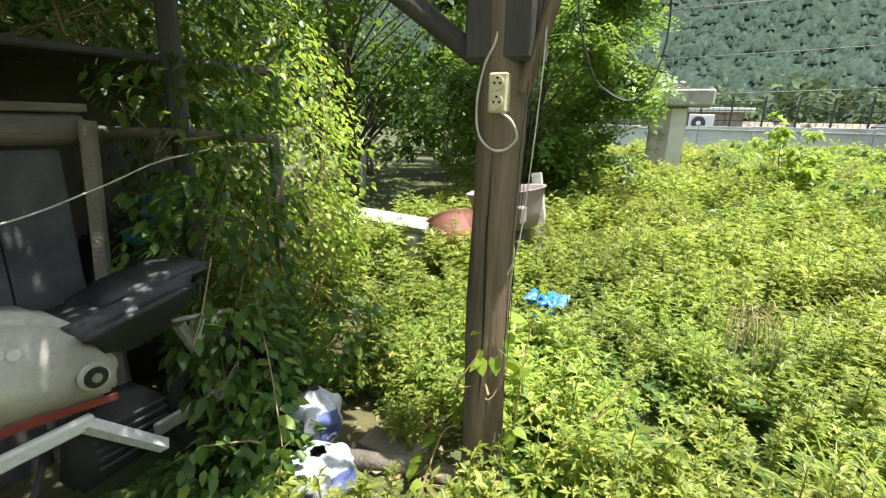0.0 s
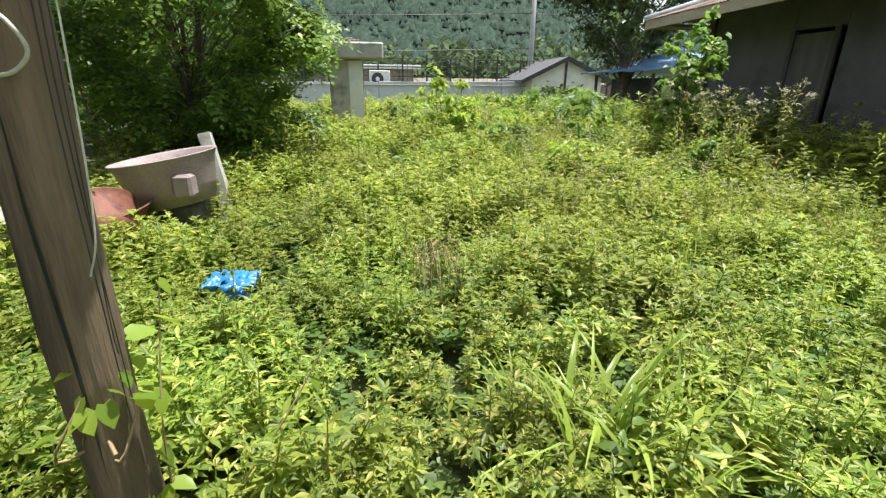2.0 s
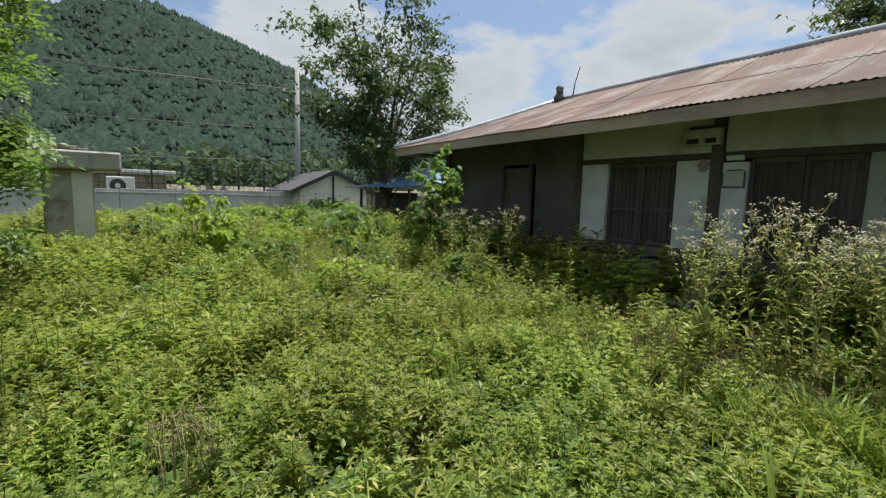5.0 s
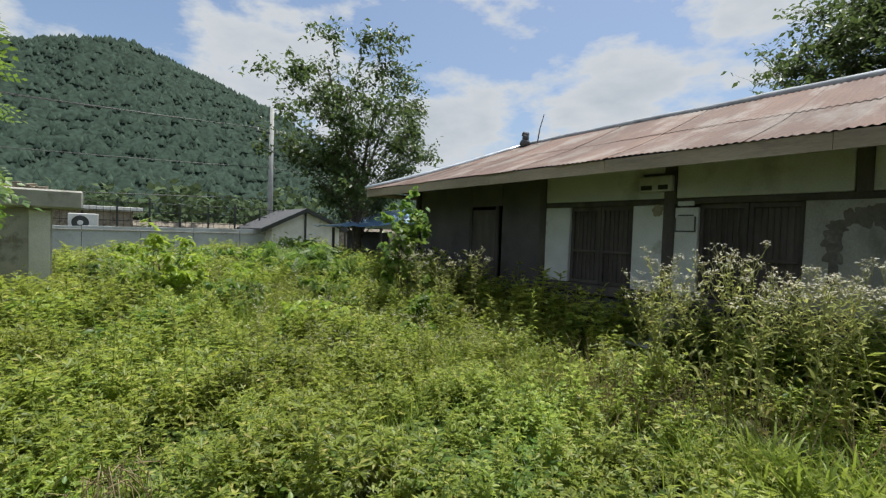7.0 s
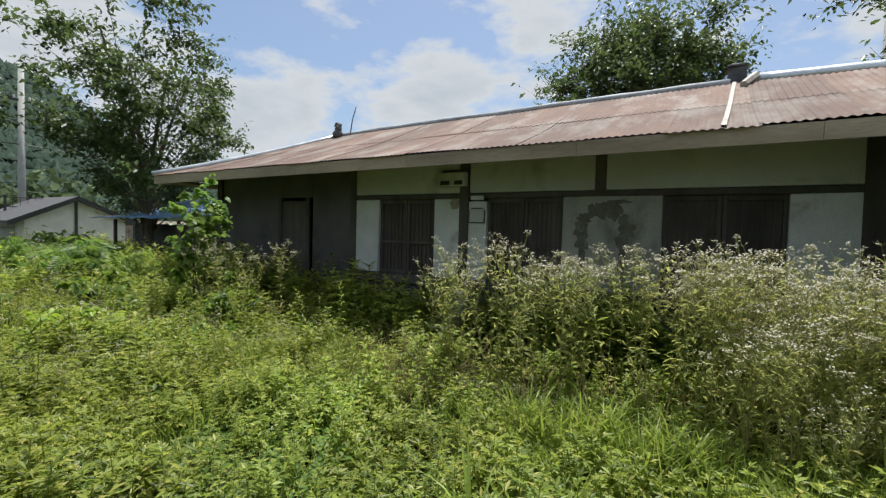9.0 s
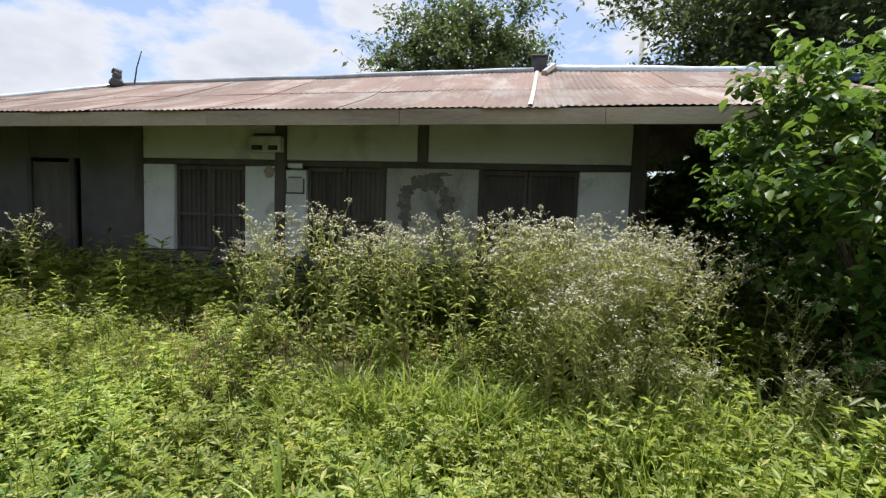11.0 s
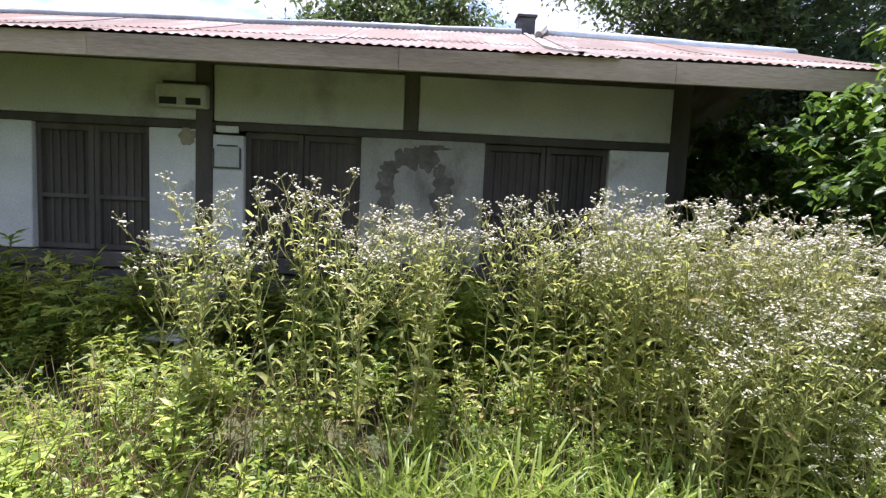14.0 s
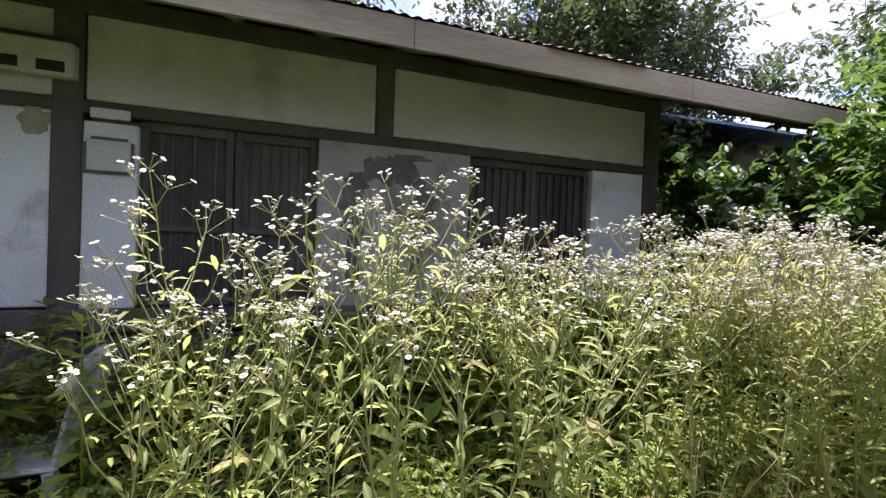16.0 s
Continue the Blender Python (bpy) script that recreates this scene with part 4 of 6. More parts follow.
def build_vine(name, label, lumps, leaf, material, seed, shape=HEART, anchor=None, runners=()):
    """Climbing growth: leaves over lumps (centre, radii, count), with stems from the ground and long runners."""
    rnd, rs = random.Random(seed), np.random.RandomState(seed)
    c0 = lumps[0][0]
    t = thing(name, (c0[0], c0[1], ground_z(c0[0], c0[1])), label, "vine")
    st, lv = Soup(), Soup()
    for c, r, n in lumps:
        u = rs.normal(0, 1, (n, 3))
        u /= np.linalg.norm(u, axis=1)[:, None]
        rad = rs.uniform(0.55, 1.08, n) ** 0.7
        nz = np.array([1 + 0.4 * noise.noise(Vector(q) * 2.3 + Vector((seed, c[0], c[1]))) for q in u])
        p = np.array(c) + u * np.array(r) * (rad * nz)[:, None]
        p = p[p[:, 2] > 0.04]
        heads = np.arctan2(p[:, 1] - c[1], p[:, 0] - c[0]) + rs.normal(0, 0.8, len(p))
        leaves_at(lv, shape, p, (leaf * 0.5, leaf * 1.25), rs, (0.1, 1.1), 0.5, heads)
        for _ in range(max(4, n // 60)):
            q = p[rs.randint(len(p))]
            b = (c[0] + rnd.uniform(-1, 1) * r[0] * 0.7, c[1] + rnd.uniform(-1, 1) * r[1] * 0.7, max(0.0, c[2] - r[2]))
            mid = [(a + d) / 2 + rnd.uniform(-0.12, 0.12) for a, d in zip(b, q)]
            st.stick(curve_pts([b, mid, q], 4), 0.006, 0.0025, 4)
    for pts, n in runners:
        cp = curve_pts(pts, 8)
        st.stick(cp, 0.004, 0.002, 4)
        idx = rs.randint(0, len(cp), n)
        leaves_at(lv, shape, np.array([tuple(cp[i]) for i in idx]) + rs.normal(0, 0.01, (n, 3)), (leaf * 0.7, leaf * 1.3), rs, (0.2, 1.2), 0.5)
    part("stem_tangle", st.mesh("stem_tangle"), M["drystem"], t)
    part("foliage", lv.mesh("foliage"), M[material], t)
    return t


def herb_shape(seed, n=31, shape=LOBED, bushy=True):
    """One weed, unit height: a bushy one carries leaf rosettes on several branches, a slim one leaves set in a spiral."""
    rnd = random.Random(seed)
    s = Soup()
    bend = (rnd.uniform(-0.12, 0.12), rnd.uniform(-0.12, 0.12))

    def leaf(p, L, up, a):
        m = euler_mats(np.array([rnd.uniform(-0.35, 0.35)]), np.array([up]), np.array([a])) * L
        s.many(shape[0], shape[1], m, np.array([p]))
    if not bushy:
        s.stick([(0, 0, 0), (bend[0] * 0.4, bend[1] * 0.4, 0.5), (bend[0], bend[1], 0.96)], 0.010, 0.005, 3)
        for i in range(n):
            h = 0.12 + 0.86 * (i / n) ** 0.85
            leaf((bend[0] * h, bend[1] * h, h), (0.185 * (1 - 0.58 * h) + 0.03) * rnd.uniform(0.75, 1.25), -(0.02 + 0.6 * h * h) + rnd.uniform(-0.25, 0.3), 2.4 * i + rnd.uniform(-0.3, 0.3))
        return s.arrays()
    branches = max(3, n // 8)
    for b in range(branches):
        a0 = 6.283 * b / branches + rnd.uniform(-0.5, 0.5)
        r = rnd.uniform(0.16, 0.40) if b else 0.05
        top = Vector((math.cos(a0) * r + bend[0], math.sin(a0) * r + bend[1], rnd.uniform(0.66, 0.95) if b else 0.97))
        foot = Vector((bend[0] * 0.2, bend[1] * 0.2, 0.25)) if b else Vector((0, 0, 0))
        s.stick([foot, top], 0.009, 0.004, 3)
        for i in range(n // branches):
            q = i / max(1, n // branches - 1)
            p = foot.lerp(top, 0.52 + 0.48 * q)
            leaf(tuple(p), (0.195 - 0.08 * q) * rnd.uniform(0.75, 1.2), 0.22 - 1.05 * q * q + rnd.uniform(-0.25, 0.25), 2.4 * i + a0 + rnd.uniform(-0.35, 0.35))
    return s.arrays()


def clover_shape(seed):
    rnd = random.Random(seed)
    s = Soup()
    for i in range(9):
        a, r, h = rnd.uniform(0, 6.28), rnd.uniform(0.1, 0.6), rnd.uniform(0.5, 1.0)
        c = (r * math.cos(a), r * math.sin(a), h)
        for k in range(3):
            m = euler_mats(np.array([rnd.uniform(-0.2, 0.2)]), np.array([rnd.uniform(-0.35, 0.1)]), np.array([a + k * 2.09])) * 0.34
            s.many(LEAF2[0] * np.array([1, 1.7, 1]), LEAF2[1], m, np.array([c]))
    return s.arrays()


def blade_points(rnd, L, arch):
    a = rnd.uniform(0, 6.283)
    up = rnd.uniform(0.9, 1.45)
    pts, p, e = [], Vector((rnd.gauss(0, 0.05), rnd.gauss(0, 0.05), 0)), up
    for i in range(7):
        pts.append(p.copy())
        p = p + Vector((math.cos(a) * math.cos(e), math.sin(a) * math.cos(e), math.sin(e))) * (L / 6)
        e -= arch * (0.10 + 0.07 * i)
    return pts, Vector((-math.sin(a), math.cos(a), 0))


def tuft_mesh(seed, blades, length, width, arch, spread=0.06):
    rnd = random.Random(seed)
    s = Soup()
    for _ in range(blades):
        pts, side = blade_points(rnd, length * rnd.uniform(0.5, 1.1), arch * rnd.uniform(0.5, 1.6))
        o = Vector((rnd.gauss(0, spread), rnd.gauss(0, spread), 0))
        w = width * rnd.uniform(0.6, 1.2)
        v, f = [], []
        for i, p in enumerate(pts):
            k = w * (0.55 + 0.45 * math.sin(math.pi * min(1, 0.15 + i / 7))) * (1 - (i / 6) ** 3)
            v += [tuple(p + o - side * k), tuple(p + o - Vector((0, 0, k * 0.35))), tuple(p + o + side * k)]
        for i in range(6):
            q = i * 3
            f += [(q, q + 1, q + 4), (q, q + 4, q + 3), (q + 1, q + 2, q + 5), (q + 1, q + 5, q + 4)]
        s.add(v, f)
    return s.mesh("blades")


def fleabane_shape(seed, bare=False):
    """Tall daisy-like weed, unit height: stem, lance-shaped leaves, flat clusters of small heads on forked branches (a bare one has none)."""
    rnd = random.Random(seed)
    stem, leaf, petal, yolk = Soup(), Soup(), Soup(), Soup()
    bx, by = rnd.uniform(-0.12, 0.12), rnd.uniform(-0.12, 0.12)

    def at(h):
        return Vector((bx * h * h, by * h * h, h))

    def blade(p, L, up, a, wide=1.15):
        m = euler_mats(np.array([rnd.uniform(-0.5, 0.5)]), np.array([up]), np.array([a])) * L
        leaf.many(LANCE[0] * np.array([1, wide, 1.6]), LANCE[1], m, np.array([tuple(p)]))
    top = 0.97 if bare else 0.80
    stem.stick([at(i / 6 * top) for i in range(7)], 0.0038, 0.0016, 4)
    n = rnd.randint(15, 21)
    for i in range(n):
        h = 0.10 + (0.86 if bare else 0.68) * i / n
        blade(at(h), rnd.uniform(0.055, 0.095) * (1.2 - 0.55 * h), rnd.uniform(-1.0, 0.3), 2.4 * i + rnd.uniform(-0.4, 0.4))
    fv = np.array([(0, 0, 0.1)] + [(math.cos(k * 0.785), math.sin(k * 0.785), 0.22 if k % 2 else 0.12) for k in range(8)])
    ff = np.array([(0, 1 + k, 1 + (k + 1) % 8) for k in range(8)])
    cv, cf = np.array([(0.42, 0, 0.2), (0, 0.42, 0.2), (-0.42, 0, 0.2), (0, -0.42, 0.2), (0, 0, 0.42)]), np.array([(0, 1, 4), (1, 2, 4), (2, 3, 4), (3, 0, 4)])
    for b in range(0 if bare else rnd.randint(6, 9)):
        h0 = rnd.uniform(0.50, 0.79)
        a = 2.4 * b + rnd.uniform(-0.5, 0.5)
        L = (rnd.uniform(0.86, 1.0) - h0) * rnd.uniform(0.75, 1.0)
        p0 = at(h0)
        out = Vector((math.cos(a), math.sin(a), 0))
        end = p0 + out * L * rnd.uniform(0.35, 0.6) + Vector((0, 0, L * 0.8))
        mid = p0.lerp(end, 0.5) + out * 0.02
        stem.stick([p0, mid, end], 0.0020, 0.0011, 3)
        for q in (0.15, 0.4, 0.65, 0.85):
            blade(p0.lerp(end, q), rnd.uniform(0.025, 0.05), rnd.uniform(-1.0, 0.0), rnd.uniform(0, 6.28), 1.1)
        for _ in range(rnd.randint(2, 4)):
            w = a + rnd.uniform(-1.5, 1.5)
            fork = end + Vector((math.cos(w) * rnd.uniform(0.01, 0.045), math.sin(w) * rnd.uniform(0.01, 0.045), rnd.uniform(0.015, 0.06)))
            stem.stick([end - Vector((0, 0, 0.01)), fork], 0.0012, 0.0009, 3)
            for _ in range(rnd.randint(3, 7)):
                tip = fork + Vector((rnd.gauss(0, 0.013), rnd.gauss(0, 0.013), rnd.uniform(0.006, 0.022)))
                stem.stick([fork, tip], 0.0008, 0.0006, 3)
                r = rnd.uniform(0.0030, 0.0054)
                m = euler_mats(np.array([rnd.uniform(-0.5, 0.5)]), np.array([rnd.uniform(-0.5, 0.5)]), np.array([a])) * r
                petal.many(fv, ff, m, np.array([tuple(tip)]))
                yolk.many(cv, cf, m, np.array([tuple(tip)]))
    return [q.arrays() for q in (stem, leaf, petal, yolk) if q.v]


def near_path(x, y, d):
    """The trodden line through the tall weeds is kept free."""
    for a, b in (((2.95, -6.4), (2.45, -6.0)), ((2.45, -6.0), (2.78, -5.8)), ((2.78, -5.8), (2.48, -5.0)), ((2.48, -5.0), (0.70, -3.25))):
        ax, ay, bx, by = *a, *b
        t = max(0, min(1, ((x - ax) * (bx - ax) + (y - ay) * (by - ay)) / ((bx - ax) ** 2 + (by - ay) ** 2)))
        if math.hypot(x - ax - t * (bx - ax), y - ay - t * (by - ay)) < d:
            return True
    return False


def build_weeds():
    """The knee-high mat of weeds that covers the yard."""
    rnd = random.Random(21)
    herbs = [herb_shape(s, 40) for s in range(8)] + [herb_shape(20 + s, 30, LOBED, False) for s in range(4)]
    leafy = [herb_shape(40 + s, 20, LEAF4) for s in range(4)]
    soup, soup2 = Soup(), Soup()
    place = [([], []) for _ in herbs]
    place2 = [([], []) for _ in leafy]

    def put(x, y, h, second):
        a, sx = rnd.uniform(0, 6.283), h * rnd.uniform(0.9, 1.35)
        m = [[sx * math.cos(a), -sx * math.sin(a), 0], [sx * math.sin(a), sx * math.cos(a), 0], [0, 0, h]]
        k = rnd.randrange(len(leafy) if second else len(herbs))
        q = place2[k] if second else place[k]
        q[0].append(m)
        q[1].append((x, y, ground_z(x, y) - 0.01))
    # (x0, x1, y0, y1, plants per square metre, height)
    zones = [(-1.5, 4.2, -8.2, -3.0, 90, 0.34), (-5.0, -1.5, -9.5, -1.0, 54, 0.42), (-1.5, 4.2, -3.0, -0.25, 46, 0.34), (-10.5, -5.0, -10.5, 0.0, 26, 0.50),
             (-1.5, 3.0, -10.5, -8.2, 30, 0.45), (4.2, 7.5, -8, 0.5, 18, 0.5), (-18.5, -10.5, -12, 4, 8, 0.6), (-6.0, 4.4, -1.05, -0.12, 30, 0.75)]
    for x0, x1, y0, y1, d, hh in zones:
        for _ in range(int((x1 - x0) * (y1 - y0) * d)):
            x, y = rnd.uniform(x0, x1), rnd.uniform(y0, y1)
            c = noise.noise(Vector((x * 0.9, y * 0.9, 7))) + 0.5 * noise.noise(Vector((x * 2.6, y * 2.6, 3)))
            pocket = noise.noise(Vector((x * 4.2, y * 4.2, 11)))
            if (c < -0.40 or pocket < -0.26) and rnd.random() < 0.8:
                continue
            h = hh * (1.02 + 0.5 * c + 0.45 * pocket) * rnd.uniform(0.7, 1.25)
            h *= 1 - 0.6 * max(0, 1 - math.hypot(x - 1.5, y + 7.2) / 0.55)
            h = min(h, 0.1 + 0.55 * math.hypot(x + 0.12, y + 7.03))
            if x > 1.62 and y < -7.3:
                continue
            if math.hypot(x - 1.4, y + 6.87) < 0.2 or math.hypot(x - 1.55, y + 7.62) < 0.3 or math.hypot(x - 1.8, y + 7.38) < 0.26 or -6.2 < x < 4.2 and y > 0.0:
                continue
            second = rnd.random() < 0.14
            put(x, y, max(0.12, h * (0.8 if second else 1.0)), second)
    for (v, f), (m, l) in zip(herbs, place):
        if l:
            soup.many(v, f, np.array(m), np.array(l))
    for (v, f), (m, l) in zip(leafy, place2):
        if l:
            soup2.many(v, f, np.array(m), np.array(l))
    tagged(part("weeds", soup.mesh("weeds"), M["herb"]), "dense knee-high carpet of sunlit yellow-green mugwort", "weeds", kind="stuff")
    tagged(part("leafy_weeds", soup2.mesh("leafy_weeds"), M["broad"]), "broad-leaved weeds mixed into the green carpet", "weeds", kind="stuff")
    # low clover in the gaps
    soup = Soup()
    cl = [clover_shape(s) for s in range(4)]
    for k, (v, f) in enumerate(cl):
        n = 800
        xy = [p for p in [(rnd.uniform(-2, 4), rnd.uniform(-8, -2.5)) for _ in range(n)] if math.hypot(p[0] - 1.5, p[1] + 7.2) > 0.5]
        n = len(xy)
        s = np.array([rnd.uniform(0.08, 0.16) for _ in range(n)])
        m = euler_mats(np.zeros(n), np.zeros(n), np.array([rnd.uniform(0, 6.28) for _ in range(n)])) * s[:, None, None]
        soup.many(v, f, m, np.array([(x, y, ground_z(x, y)) for x, y in xy]))
    tagged(part("clover", soup.mesh("clover"), M["clover"]), "low green clover between the taller weeds", "clover", kind="stuff")


def build_meadow_grass():
    """Fine upright grass standing in drifts among the weeds."""
    rnd = random.Random(5)
    rs = np.random.RandomState(5)
    soup = Soup()
    tv = np.array([(-0.5, 0, 0), (0.5, 0, 0), (-0.4, 0.08, 0.5), (0.4, 0.08, 0.5), (0, 0.32, 1.0)])
    tf = np.array([(0, 1, 3), (0, 3, 2), (2, 3, 4)])
    pts, sz = [], []
    for cx, cy, r, n, h in ((-0.6, -2.5, 1.0, 1500, 0.32), (-2.4, -3.0, 0.9, 700, 0.45), (-4.4, -4.1, 0.8, 400, 0.6), (-6.0, -3.2, 1.2, 400, 0.65), (2.2, -2.9, 0.9, 1200, 0.4),
                            (-0.9, -3.9, 0.7, 500, 0.40), (1.4, -3.8, 0.7, 260, 0.32), (3.6, -3.3, 0.9, 900, 0.5), (-3.4, -5.4, 0.7, 260, 0.5), (-8, -4.0, 2.0, 500, 0.8)):
        for _ in range(n):
            x, y = rnd.gauss(cx, r * 0.6), rnd.gauss(cy, r * 0.5)
            if y > -0.15 or near_path(x, y, 0.25):
                continue
            pts.append((x, y, ground_z(x, y)))
            sz.append((rnd.uniform(0.006, 0.013), h * rnd.uniform(0.5, 1.15)))
    n = len(pts)
    sz = np.array(sz)
    m = euler_mats(rs.uniform(-0.35, 0.35, n), rs.uniform(-0.35, 0.35, n), rs.uniform(0, 6.28, n))
    m = m * np.stack([sz[:, 0] * 1.0, sz[:, 1], sz[:, 1]], 1)[:, None, :]
    soup.many(tv, tf, m, np.array(pts))
    tagged(part("meadow_grass", soup.mesh("meadow_grass"), M["grass"]), "drifts of fine upright green grass among the weeds", "grass", kind="stuff")


def build_tufts():
    """Broad-bladed grass tufts that can be counted."""
    big = tuft_mesh(1, 44, 0.88, 0.0165, 1.0)
    mid = tuft_mesh(2, 100, 0.60, 0.010, 0.8, 0.09)
    fine = tuft_mesh(3, 90, 0.42, 0.005, 0.7, 0.07)
    spots = [(big, 1.26, -5.40, 0.86), (big, 1.42, -5.22, 0.66), (big, 1.05, -5.62, 0.5), (big, 1.92, -4.0, 0.74), (big, 2.12, -3.78, 0.62), (big, 1.98, -4.2, 0.5),
             (mid, 1.9, -2.85, 1.0), (mid, 2.15, -2.6, 1.05), (mid, 1.6, -2.65, 0.95), (mid, 2.45, -2.9, 1.0), (mid, 1.3, -2.9, 0.8), (mid, 2.0, -3.15, 0.7), (mid, 2.7, -2.65, 1.0),
             (mid, 3.5, -2.75, 1.1), (mid, 3.8, -3.0, 1.1), (mid, 3.2, -3.1, 0.9), (mid, 4.1, -2.7, 1.1), (mid, 0.0, -2.4, 0.6), (mid, -0.35, -2.0, 0.6), (mid, -0.1, -2.7, 0.6),
             (mid, -0.7, -2.2, 0.65), (mid, 4.4, -3.3, 1.2),
             (fine, 0.6, -3.0, 1.0), (fine, 0.3, -3.4, 1.0), (fine, -0.6, -3.2, 1.1), (fine, -1.3, -2.8, 1.2), (fine, 0.9, -3.9, 0.9), (fine, -1.8, -3.6, 1.2), (fine, -0.4, -4.1, 1.0),
             (fine, -2.4, -4.2, 1.3), (fine, 1.0, -4.6, 0.9), (fine, -1.2, -5.0, 1.1)]
    for i, (me, x, y, s) in enumerate(spots):
        t = new("grass_tuft")
        t.matrix_basis = pose(x, y, ground_z(x, y), 0, 0, i * 67) @ Matrix.Diagonal((s, s, s, 1))
        b = new("foliage", me)
        b.parent = t
        if not me.materials:
            me.materials.append(M["reed" if me is big else "grass"])
        lab = {big.name: "tall tuft of broad arching bright green grass blades", mid.name: "thick clump of bright green grass", fine.name: "small tuft of fine green grass"}[me.name]
        tagged(t, lab, "grass tuft", "grass tufts in the yard")


def build_fleabane():
    rnd = random.Random(17)
    mats = ("stem", "flea", "petal", "yolk")
    names = ("stem", "foliage", "blossom", "flower_centre")
    # short flowering plants scattered through the yard
    shapes = [fleabane_shape(s) for s in range(6)]
    low = thing("low_fleabane", (-2.0, -3.0, 0.1), "short white-flowered fleabane scattered through the yard weeds", "wildflowers", kind="stuff")
    soups = [Soup() for _ in mats]
    spots = []
    for x0, x1, y0, y1, n, h in ((-3.4, -2.2, -1.8, -1.3, 7, 1.2), (-4.2, -3.2, -2.2, -1.6, 6, 1.3), (-6.5, -1.0, -4.6, -1.9, 60, 0.70), (-3.2, -0.8, -4.6, -2.4, 24, 0.48), (-9.0, -6.0, -6.0, -2.0, 30, 0.9),
                                  (-0.15, 0.7, -4.9, -4.3, 8, 0.40), (4.2, 5.2, -3.4, -2.4, 12, 0.85)):
        for _ in range(n):
            spots.append((rnd.uniform(x0, x1), rnd.uniform(y0, y1), h * rnd.uniform(0.72, 1.1)))
    for k in range(6):
        sub = [s for i, s in enumerate(spots) if i % 6 == k and not near_path(s[0], s[1], 0.45)]
        hs = np.array([s[2] for s in sub])
        m = euler_mats(np.array([rnd.gauss(0, 0.10) for _ in sub]), np.array([rnd.gauss(0, 0.10) for _ in sub]), np.array([rnd.uniform(0, 6.28) for _ in sub])) * hs[:, None, None]
        loc = np.array([(s[0], s[1], ground_z(s[0], s[1]) - 0.01) for s in sub])
        for soup, (v, f) in zip(soups, shapes[k]):
            soup.many(v, f, m, loc)
    for soup, mn, nm in zip(soups, mats, names):
        part(nm, soup.mesh(nm), M[mn], low)
    # the tall stand before the house, plant by plant
    protos, bare = [], []
    for k in range(14):
        meshes = []
        for (v, f), mn, nm in zip(fleabane_shape(100 + k, k >= 11), mats, names):
            q = Soup()
            q.add(v, f)
            me = q.mesh(nm)
            me.materials.append(M[mn])
            meshes.append(me)
        (bare if k >= 11 else protos).append(meshes)

    def plant(x, y, h, meshes, label):
        t = new("fleabane")
        t.matrix_basis = pose(x, y, ground_z(x, y) - 0.01, rnd.gauss(0, 6), rnd.gauss(0, 6), rnd.uniform(0, 360)) @ Matrix.Diagonal((h, h, h, 1))
        tagged(t, label, "wildflower", "fleabane stand before the house")
        for me, nm in zip(meshes, names):
            new(nm, me).parent = t
    # (x0, x1, y0, y1, plants, height)
    for x0, x1, y0, y1, n, h in ((0.38, 0.70, -2.25, -1.9, 7, 1.44), (0.75, 1.05, -2.1, -1.8, 1, 1.40), (1.05, 1.42, -2.25, -1.85, 9, 1.46), (1.6, 2.1, -2.0, -1.55, 12, 1.44), (2.28, 2.75, -2.15, -1.6, 14, 1.50),
                                 (2.75, 3.85, -2.45, -1.5, 72, 1.46), (2.8, 3.7, -2.75, -2.35, 20, 1.18), (3.0, 3.9, -3.0, -2.7, 8, 0.85), (3.8, 4.6, -2.4, -1.5, 8, 1.3)):
        for _ in range(n):
            x, y = rnd.uniform(x0, x1), rnd.uniform(y0, y1)
            plant(x, y, h * rnd.uniform(0.80, 1.06), protos[rnd.randrange(len(protos))], "tall fleabane stalk topped with small white daisies")
    for x0, x1, y0, y1, n, h in ((0.72, 1.08, -2.15, -1.8, 6, 1.02), (1.3, 2.4, -2.1, -1.8, 4, 0.95), (0.4, 0.7, -2.2, -2.0, 2, 0.9), (2.5, 4.0, -2.6, -1.9, 14, 1.05)):
        for _ in range(n):
            x, y = rnd.uniform(x0, x1), rnd.uniform(y0, y1)
            plant(x, y, h * rnd.uniform(0.8, 1.1), bare[rnd.randrange(len(bare))], "leafy green fleabane stalk without flowers yet")
    # brown withered stalks at their feet
    soup = Soup()
    for _ in range(430):
        x, y = rnd.uniform(-0.2, 3.6), rnd.uniform(-2.7, -1.5)
        if rnd.random() < 0.5:
            x, y = rnd.gauss(0.40, 0.30), rnd.gauss(-2.5, 0.28)
        z = ground_z(x, y)
        h = rnd.uniform(0.2, 0.62)
        a, b = rnd.gauss(0, 0.15), rnd.gauss(0, 0.15)
        soup.stick([(x, y, z), (x + a * 0.4, y + b * 0.4, z + h * 0.6), (x + a, y + b, z + h)], 0.003, 0.0015, 3)
    tagged(part("dry_stalks", soup.mesh("dry_stalks"), M["drystem"]), "withered brown stalks at the foot of the fleabane", "dry weeds", kind="stuff")


